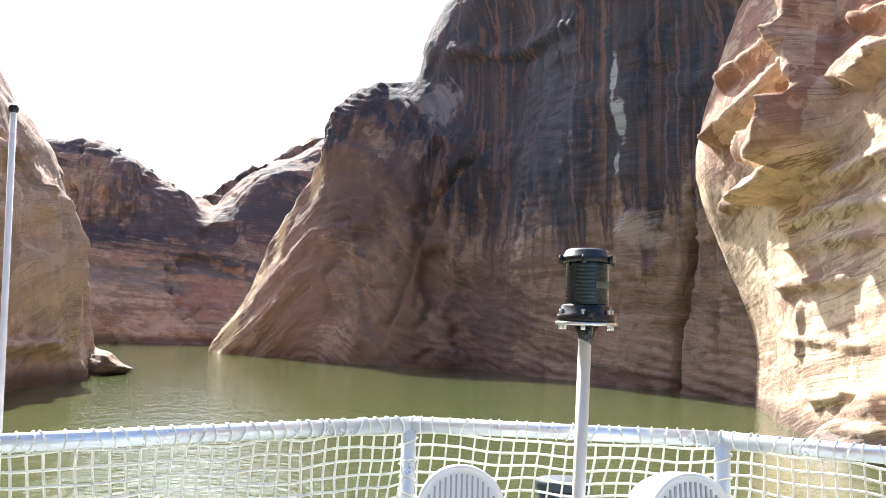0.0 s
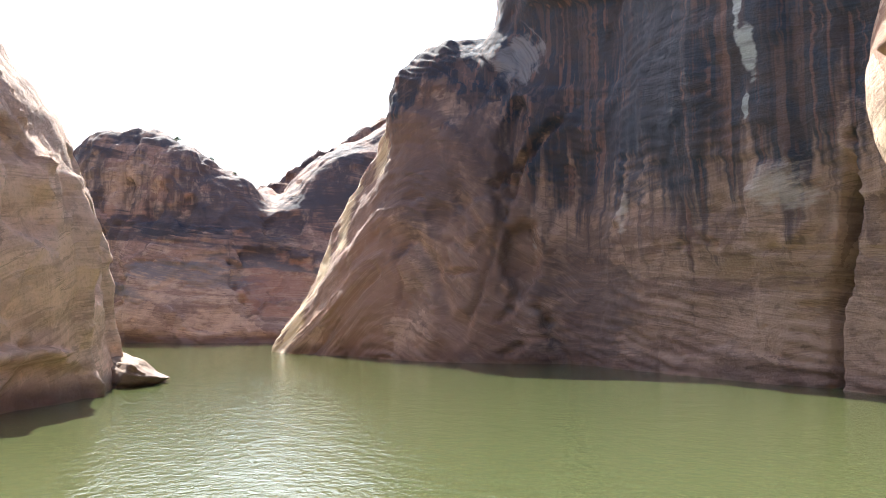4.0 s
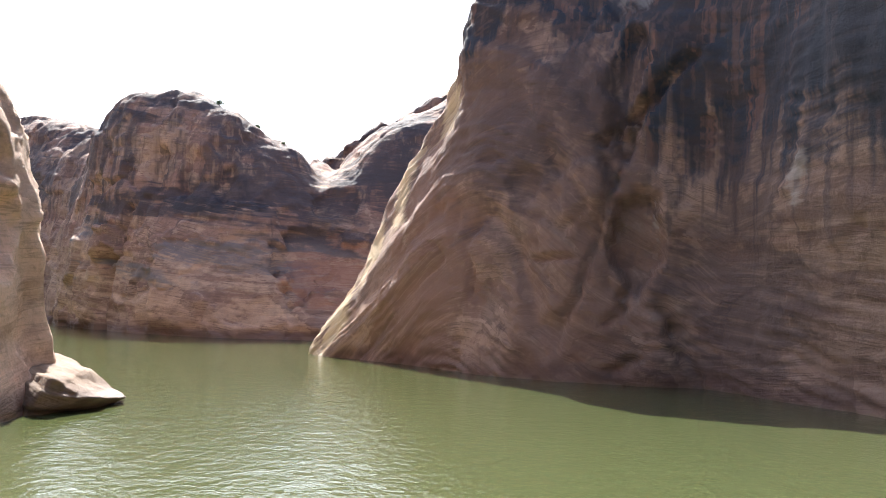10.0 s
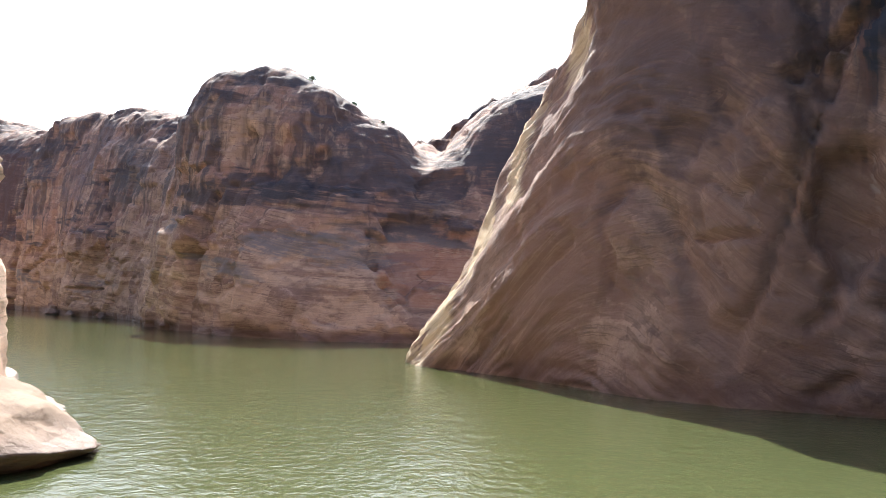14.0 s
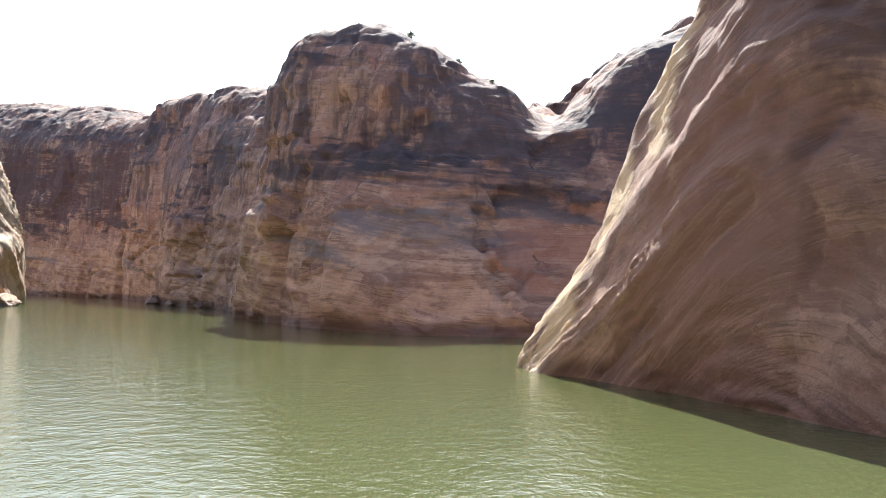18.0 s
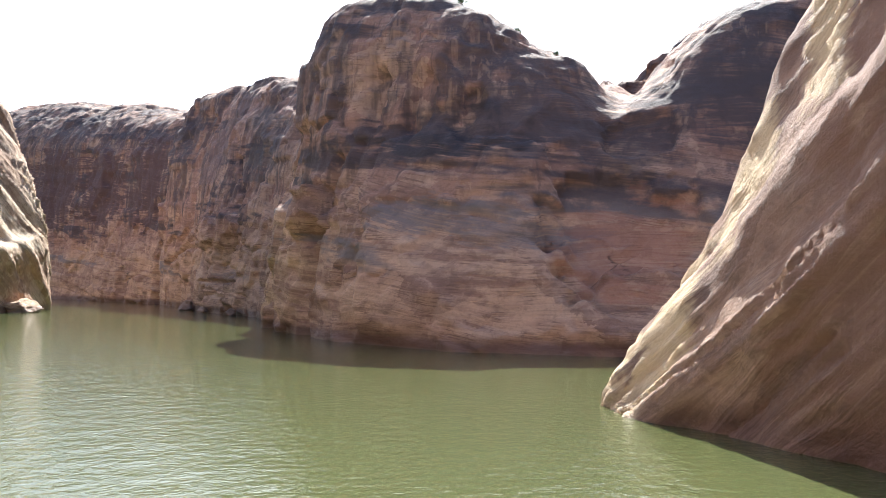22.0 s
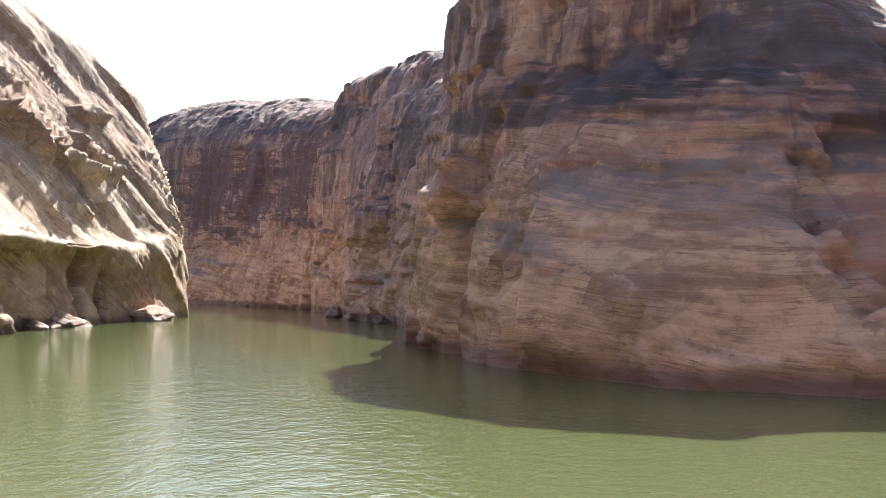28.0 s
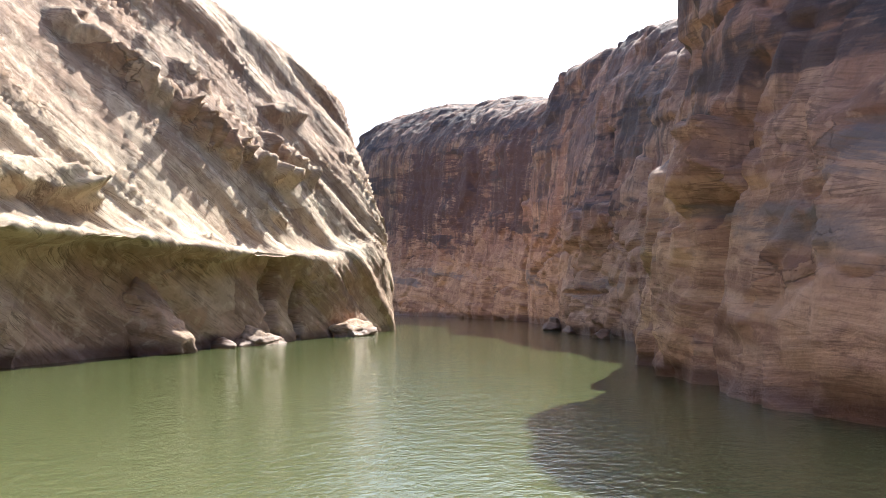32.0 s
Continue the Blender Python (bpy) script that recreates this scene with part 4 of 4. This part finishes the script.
def shrub(x, y, z, size, seed):
    """A low desert shrub: a few twisted stems and a crown of small leaves."""
    rnd = random.Random(seed)
    base = tagged(new("shrub"), "small grey-green desert shrub on the cliff rim", "shrub", "shrubs on the rim")
    base.location = (x, y, z)
    stems, leaves = bmesh.new(), bmesh.new()
    for _ in range(6):
        a, lean = rnd.uniform(0, 6.28), rnd.uniform(0.2, 0.9)
        m = Matrix.Rotation(a, 4, "Z") @ Matrix.Rotation(lean, 4, "Y") @ Matrix.Translation((0, 0, size * 0.3))
        bmesh.ops.create_cone(stems, segments=5, radius1=0.04 * size, radius2=0.012 * size, depth=size * 0.8, matrix=m)
    for _ in range(420):
        a, b, r = rnd.uniform(0, 6.28), rnd.uniform(0.0, 1.4), size * rnd.uniform(0.35, 0.8)
        c = Vector((r * math.cos(a) * math.sin(b), r * math.sin(a) * math.sin(b), 0.15 * size + r * math.cos(b) * 0.9))
        m = Matrix.Translation(c) @ Euler((rnd.uniform(0, 6), rnd.uniform(0, 6), 0)).to_matrix().to_4x4()
        s = size * rnd.uniform(0.05, 0.10)
        vs = [leaves.verts.new(m @ Vector(v)) for v in ((-s, 0, 0), (0, -0.5 * s, 0.1 * s), (s, 0, 0), (0, 0.5 * s, 0.1 * s))]
        leaves.faces.new(vs)
    part("stem", stems, bark_mat, base)
    part("crown", leaves, leaf_mat, base)


# shrubs along the rim of the butte, each set on the rock under it
bpy.context.view_layer.update()
deps = bpy.context.evaluated_depsgraph_get()
for i, (x, y, s) in enumerate(((-17.5, 116.2, 0.9), (-16.6, 116.8, 0.6), (-12.5, 116.0, 0.8), (-9.0, 116.5, 0.5))):
    hit, place, _, _, ob, _ = scene.ray_cast(deps, (x, y, 90), (0, 0, -1))
    if hit:
        shrub(x, y, place.z - 0.05, s, i)


# ---- the boat, its upper foredeck with rail and net ----
def paint(name, colour, rough=0.4, metal=0.0, dirt=0.15, scale=6.0):
    n = Nodes(name)
    spots = n.noise(n.place(), scale, 5.0, 0.65)
    c = n.mix(n.step(spots, 0.45, 0.8, 0.0, dirt), colour, tuple(v * 0.45 for v in colour))
    n.bump(n.noise(n.place(), scale * 8, 3.0), 0.08, 0.004)
    return n.finish(c, n.step(spots, 0.3, 0.8, rough, min(1.0, rough + 0.2)), metal)


white_gloss = paint("white_paint", (0.82, 0.82, 0.82), 0.25)
rail_metal = paint("polished_rail", (0.74, 0.80, 0.86), 0.24, 0.55, 0.06)
pole_grey = paint("pole_paint", (0.70, 0.70, 0.64), 0.35, 0.3)
black_plastic = paint("black_housing", (0.005, 0.006, 0.008), 0.22)
lamp_glass = paint("dark_lens", (0.005, 0.018, 0.022), 0.12, 0.0, 0.3, 20.0)
steel = paint("bolt_steel", (0.65, 0.65, 0.63), 0.25, 1.0)
cord = paint("white_cord", (0.78, 0.78, 0.70), 0.8, 0.0, 0.3, 30.0)
speaker_white = paint("speaker_plastic", (0.78, 0.79, 0.80), 0.45, 0.0, 0.12)
slot_grey = paint("speaker_slot", (0.35, 0.36, 0.38), 0.6)
deck_grey = paint("deck_paint", (0.42, 0.43, 0.42), 0.7, 0.0, 0.3)
navy = paint("dark_blue_housing", (0.012, 0.024, 0.042), 0.6)

RAIL, DECK = 4.226, 3.2
boat_pose = pose(-5.97, -44.34, 0, 0, 0, -14.74)


def tube(bm, a, b, r, seg=12):
    a, b = Vector(a), Vector(b)
    d = b - a
    m = Matrix.Translation((a + b) / 2) @ d.to_track_quat("Z", "Y").to_matrix().to_4x4()
    bmesh.ops.create_cone(bm, cap_ends=True, segments=seg, radius1=r, radius2=r, depth=d.length, matrix=m)


def box(bm, x0, y0, z0, x1, y1, z1, bevel=0.0):
    m = Matrix.Translation(((x0 + x1) / 2, (y0 + y1) / 2, (z0 + z1) / 2)) @ Matrix.Diagonal((x1 - x0, y1 - y0, z1 - z0, 1))
    made = bmesh.ops.create_cube(bm, size=1.0, matrix=m)
    if bevel:
        bmesh.ops.bevel(bm, geom=list({e for v in made["verts"] for e in v.link_edges}), offset=bevel, segments=2, affect="EDGES")


def lathe(bm, profile, centre=(0, 0, 0), turn=None, seg=32):
    """A turned body: radii and heights along z."""
    rings = []
    turn = turn or Matrix.Identity(4)
    for r, z in profile:
        rings.append([bm.verts.new(Matrix.Translation(centre) @ turn @ Vector((r * math.cos(6.28319 * i / seg), r * math.sin(6.28319 * i / seg), z))) for i in range(seg)])
    for low, up in zip(rings, rings[1:]):
        for i in range(seg):
            bm.faces.new((low[i], low[(i + 1) % seg], up[(i + 1) % seg], up[i]))
    bm.faces.new(list(reversed(rings[0])))
    bm.faces.new(rings[-1])


boat = tagged(new("tour_boat"), "white tour boat with an upper deck, railed and netted, afloat", "boat")
boat.matrix_world = boat_pose
CORNERS = [(-1.25, -1.1), (-1.073, 1.813), (-0.074, 2.544), (0.706, 2.417), (1.25, 2.04), (1.35, -1.1)]


def loft_hull(bm, levels):
    """Outlines stacked from keel to deck."""
    rings = [[bm.verts.new((x, y, z)) for x, y in outline] for z, outline in levels]
    k = len(rings[0])
    for low, up in zip(rings, rings[1:]):
        for i in range(k):
            bm.faces.new((low[i], low[(i + 1) % k], up[(i + 1) % k], up[i]))
    bm.faces.new(list(reversed(rings[0])))
    bm.faces.new(rings[-1])
    bmesh.ops.recalc_face_normals(bm, faces=bm.faces)


bm = bmesh.new()
loft_hull(bm, [(z, [(-1.1 * w, -1.3), (-1.15 * w, 1.6), (-0.5 * w, 2.8 + f), (0.1, 3.2 + f), (0.7 * w, 2.8 + f), (1.3 * w, 1.6), (1.25 * w, -1.3)]) for z, w, f in ((-0.5, 0.75, -1.0), (0.2, 0.95, -0.4), (1.2, 1.1, 0.2))])
part("hull", bm, white_gloss, boat, "white painted hull", False)
bm = bmesh.new()
loft_hull(bm, [(1.2, [(x * 0.96, y * 0.95) for x, y in CORNERS]), (DECK - 0.1, [(x * 0.98, y * 0.98) for x, y in CORNERS])])
part("cabin", bm, white_gloss, boat, "white cabin front", False)
bm = bmesh.new()
loft_hull(bm, [(DECK - 0.1, [(x * 1.04, y * 1.09) for x, y in CORNERS]), (DECK, [(x * 1.04, y * 1.09) for x, y in CORNERS])])
part("deck", bm, deck_grey, boat, "grey painted deck", False)

# rail
rail = new("railing")
rail.parent = boat
tagged(rail, "polished tubular guard rail")
for z, r in ((RAIL, 0.020), (DECK + 0.12, 0.016)):
    for a, b in zip(CORNERS, CORNERS[1:]):
        bm = bmesh.new()
        tube(bm, (*a, z), (*b, z), r, 16)
        bmesh.ops.create_uvsphere(bm, u_segments=12, v_segments=8, radius=r, matrix=Matrix.Translation((*b, z)))
        part("rail_tube", bm, rail_metal, rail)
for x, y, lean in ((-1.073, 1.813, -0.10), (-0.074, 2.544, 0.0), (0.706, 2.417, 0.0), (1.25, 2.04, 0.0), (-1.18, 0.3, 0.0), (1.31, 0.3, 0.0)):
    bm = bmesh.new()
    tube(bm, (x + lean, y - 0.05, DECK), (x, y, RAIL - 0.01), 0.02, 14)
    part("rail_post", bm, rail_metal, rail)

# net laced to the rail: square mesh with a little sag
net_bm = bmesh.new()
lace_bm = bmesh.new()
rnd = random.Random(5)


def strand(bm, points, r):
    """A thin square cord through points."""
    last = None
    for i, p in enumerate(points):
        d = (points[min(i + 1, len(points) - 1)] - points[max(i - 1, 0)]).normalized()
        u = d.cross(Vector((0.3, 0.2, 1))).normalized()
        w = d.cross(u)
        ring = [bm.verts.new(p + (u * a + w * b) * r) for a, b in ((1, 0), (0, 1), (-1, 0), (0, -1))]
        if last:
            for k in range(4):
                bm.faces.new((last[k], last[(k + 1) % 4], ring[(k + 1) % 4], ring[k]))
        last = ring


CELL = 0.033
for s, (a, b) in enumerate(zip(CORNERS, CORNERS[1:])):
    a, b = Vector((*a, 0)), Vector((*b, 0))
    n_col = int((b - a).length / CELL)
    n_row = 29
    side = (b - a).normalized().cross(Vector((0, 0, 1)))
    top = RAIL - 0.022

    def knot(i, j):
        q = a + (b - a) * (i / n_col)
        sag = 0.003 * math.sin(i * 0.9 + s) + 0.006 * math.sin(3.14159 * i / n_col) * (1 - j / n_row)
        wob = noise.noise_vector((i * 0.31 + 9 * s, j * 0.37, 1.7)) * 0.008
        lean = 0.004 * j * math.sin(i * 0.06 + s * 2.0)
        return Vector((q.x, q.y, top - sag - j * CELL)) - side * 0.012 + (b - a).normalized() * lean + wob

    step_col = 1
    for j in range(n_row):
        strand(net_bm, [knot(i, j) for i in range(0, n_col + 1, step_col)], 0.0034)
    for i in range(0, n_col + 1):
        strand(net_bm, [knot(i, j) for j in range(0, n_row)], 0.0034)
    for i in range(0, n_col, 1):                                   # lacing round the rail
        q = a + (b - a) * ((i + rnd.uniform(-0.2, 0.2)) / n_col)
        tilt = (b - a).normalized() * rnd.uniform(-0.012, 0.012)
        strand(lace_bm, [Vector((q.x, q.y, RAIL)) + (side * math.cos(k) + Vector((0, 0, 1)) * math.sin(k)) * 0.0225 + tilt * math.sin(k) for k in np.linspace(0, 6.2832, 11)], 0.0022)
tagged(part("net", net_bm, cord, boat, "white square-mesh safety net", False), kind="stuff")
tagged(part("lacing", lace_bm, cord, boat, "white cord wound round the rail", False), kind="stuff")
bm = bmesh.new()
for x, y, lean in ((-1.073, 1.813, -0.10), (-0.074, 2.544, 0.0), (0.706, 2.417, 0.0), (1.25, 2.04, 0.0)):
    for k in range(16):
        z = RAIL - 0.05 - 0.04 * k + rnd.uniform(-0.01, 0.01)
        f = (RAIL - z) / (RAIL - DECK)
        c0 = Vector((x + lean * f, y - 0.05 * f, z))
        strand(bm, [c0 + Vector((math.cos(q) * 0.024, math.sin(q) * 0.024, 0.01 * math.cos(q + k))) for q in np.linspace(0, 6.2832, 11)], 0.0025)
tagged(part("post_lashing", bm, cord, boat, "cord lashed round the posts", False), kind="stuff")

# masthead light on its pole
bm = bmesh.new()
tube(bm, (0.315, 2.28, DECK), (0.344, 2.3, 4.478), 0.0155, 18)
light_pole = part("light_pole", bm, pole_grey, None, "")
light_pole.matrix_world = boat_pose
tagged(light_pole, "pale painted metal pole standing on the boat deck", "pole")
lamp = tagged(new("navigation_light"), "black round navigation light with a dark ribbed lens", "lamp")
lamp.matrix_world = boat_pose @ pose(0.346, 2.3, 4.476) @ Matrix.Scale(0.89, 4)
for name, profile, material, label in (
        ("neck", [(0.014, -0.03), (0.022, -0.005), (0.034, 0.022)], black_plastic, "tapered black neck"),
        ("mounting_plate", [(0.080, 0.024), (0.083, 0.026), (0.083, 0.031), (0.080, 0.033)], steel, "thin metal plate"),
        ("base", [(0.076, 0.033), (0.079, 0.037), (0.079, 0.052), (0.068, 0.056), (0.068, 0.075), (0.062, 0.079)], black_plastic, ""),
        ("cap", [(0.062, 0.190), (0.073, 0.193), (0.075, 0.203), (0.066, 0.208), (0.060, 0.222), (0.050, 0.228), (0.0, 0.229)][:6], black_plastic, "")):
    bm = bmesh.new()
    lathe(bm, profile)
    part(name, bm, material, lamp, label)
bm = bmesh.new()
lathe(bm, [(0.058 + 0.0008 * math.sin(k * 1.57), 0.079 + 0.111 * k / 44) for k in range(45)])
lens = part("lens", bm, lamp_glass, lamp, "dark teal ribbed lens")
bm = bmesh.new()                                                  # a small pale plate bent round the lens
arc = [radians(-75 + 5 * k) for k in range(12)]
low, high = ([bm.verts.new((0.0602 * math.cos(a), 0.0602 * math.sin(a), z)) for a in arc] for z in (0.122, 0.140))
for k in range(11):
    bm.faces.new((low[k], low[k + 1], high[k + 1], high[k]))
bmesh.ops.solidify(bm, geom=list(bm.faces), thickness=0.0012)
part("label_plate", bm, paint("label_grey", (0.22, 0.23, 0.21), 0.4), lens, "small pale label plate")
for k in range(6):
    a = radians(60 * k + 15)
    for z0, z1, r in ((0.186, 0.208, 0.076), (0.012, 0.026, 0.074), (0.052, 0.066, 0.072)):
        bm = bmesh.new()
        tube(bm, (r * math.cos(a), r * math.sin(a), z0), (r * math.cos(a), r * math.sin(a), z1), 0.006, 8)
        part("bolt", bm, steel if z0 < 0.1 else black_plastic, lamp)
bm = bmesh.new()
tube(bm, (0, -0.066, 0.054), (0, -0.090, 0.054), 0.012, 12)
tube(bm, (0, -0.082, 0.054), (0.004, -0.06, -0.01), 0.005, 8)
part("cable_gland", bm, black_plastic, lamp)

# dark lantern outside the net
lantern = tagged(new("deck_lantern"), "dark blue cylindrical lantern on the bow outside the net", "lamp")
lantern.matrix_world = boat_pose @ pose(0.355, 2.72, DECK)
for name, profile, material in (("stand", [(0.03, -0.02), (0.03, 0.62)], steel), ("body", [(0.066, 0.62), (0.070, 0.63), (0.070, 0.84), (0.066, 0.845)], navy),
                                ("cap", [(0.077, 0.845), (0.078, 0.862), (0.074, 0.868), (0.070, 0.870)], navy)):
    bm = bmesh.new()
    lathe(bm, profile)
    part(name, bm, material, lantern)
bm = bmesh.new()
box(bm, -0.10, -0.20, -0.06, 0.10, 0.10, 0.0, 0.01)
part("bracket", bm, white_gloss, lantern)

# loudspeakers
def loudspeaker(x, y, z, turn, tilt):
    sp = tagged(new("loudspeaker"), "white round loudspeaker with slotted front on a bracket", "loudspeaker", "deck loudspeakers")
    sp.matrix_world = boat_pose @ pose(x, y, z, 0, 0, turn)
    face = Matrix.Rotation(radians(90 + tilt), 4, "X")              # front looks back along -y
    bm = bmesh.new()
    lathe(bm, [(0.05, -0.17), (0.085, -0.15), (0.099, -0.09), (0.103, 0.0), (0.103, 0.012), (0.099, 0.018), (0.092, 0.018), (0.090, 0.010)], (0, 0, 0), face, 48)
    part("housing", bm, speaker_white, sp)
    bm = bmesh.new()
    lathe(bm, [(0.0895, 0.006), (0.0895, 0.0105), (0.02, 0.013)], (0, 0, 0), face, 48)
    grille = part("grille", bm, speaker_white, sp, "slotted grille", False)
    for k in range(-6, 7):
        h = math.sqrt(max(0.0, 0.082 ** 2 - (k * 0.0125) ** 2))
        bm = bmesh.new()
        box(bm, k * 0.0125 - 0.0022, -h, 0.0105, k * 0.0125 + 0.0022, h, 0.0145)
        bm.transform(face)
        part("slot", bm, slot_grey, grille, "", False)
    for side in (-1, 1):
        bm = bmesh.new()
        box(bm, side * 0.104 - 0.006, -0.01, -0.20, side * 0.104 + 0.006, 0.05, 0.02, 0.003)
        tube(bm, (side * 0.10, 0.02, 0.0), (side * 0.122, 0.02, 0.0), 0.016, 12)
        part("bracket_arm", bm, speaker_white, sp)
    bm = bmesh.new()
    tube(bm, (0, 0.05, DECK - z), (0, 0.05, -0.19), 0.02, 12)
    box(bm, -0.11, -0.01, -0.21, 0.11, 0.05, -0.195)
    part("stand", bm, speaker_white, sp)


loudspeaker(0.06, 2.28, 4.062, 2, -6)
loudspeaker(0.565, 2.18, 4.075, 14, -6)

# thin white staff with a dark ball
staff = tagged(new("flag_staff"), "thin white staff with a dark ball tip", "staff")
staff.matrix_world = boat_pose @ pose(-0.925, 2.06, DECK - 0.05)
bm = bmesh.new()
tube(bm, (0.02, 0, 0.0), (-0.012, 0, 1.77), 0.007, 12)
part("rod", bm, white_gloss, staff)
bm = bmesh.new()
bmesh.ops.create_uvsphere(bm, u_segments=12, v_segments=8, radius=0.011, matrix=Matrix.Translation((-0.012, 0, 1.776)))
part("ball_tip", bm, black_plastic, staff)
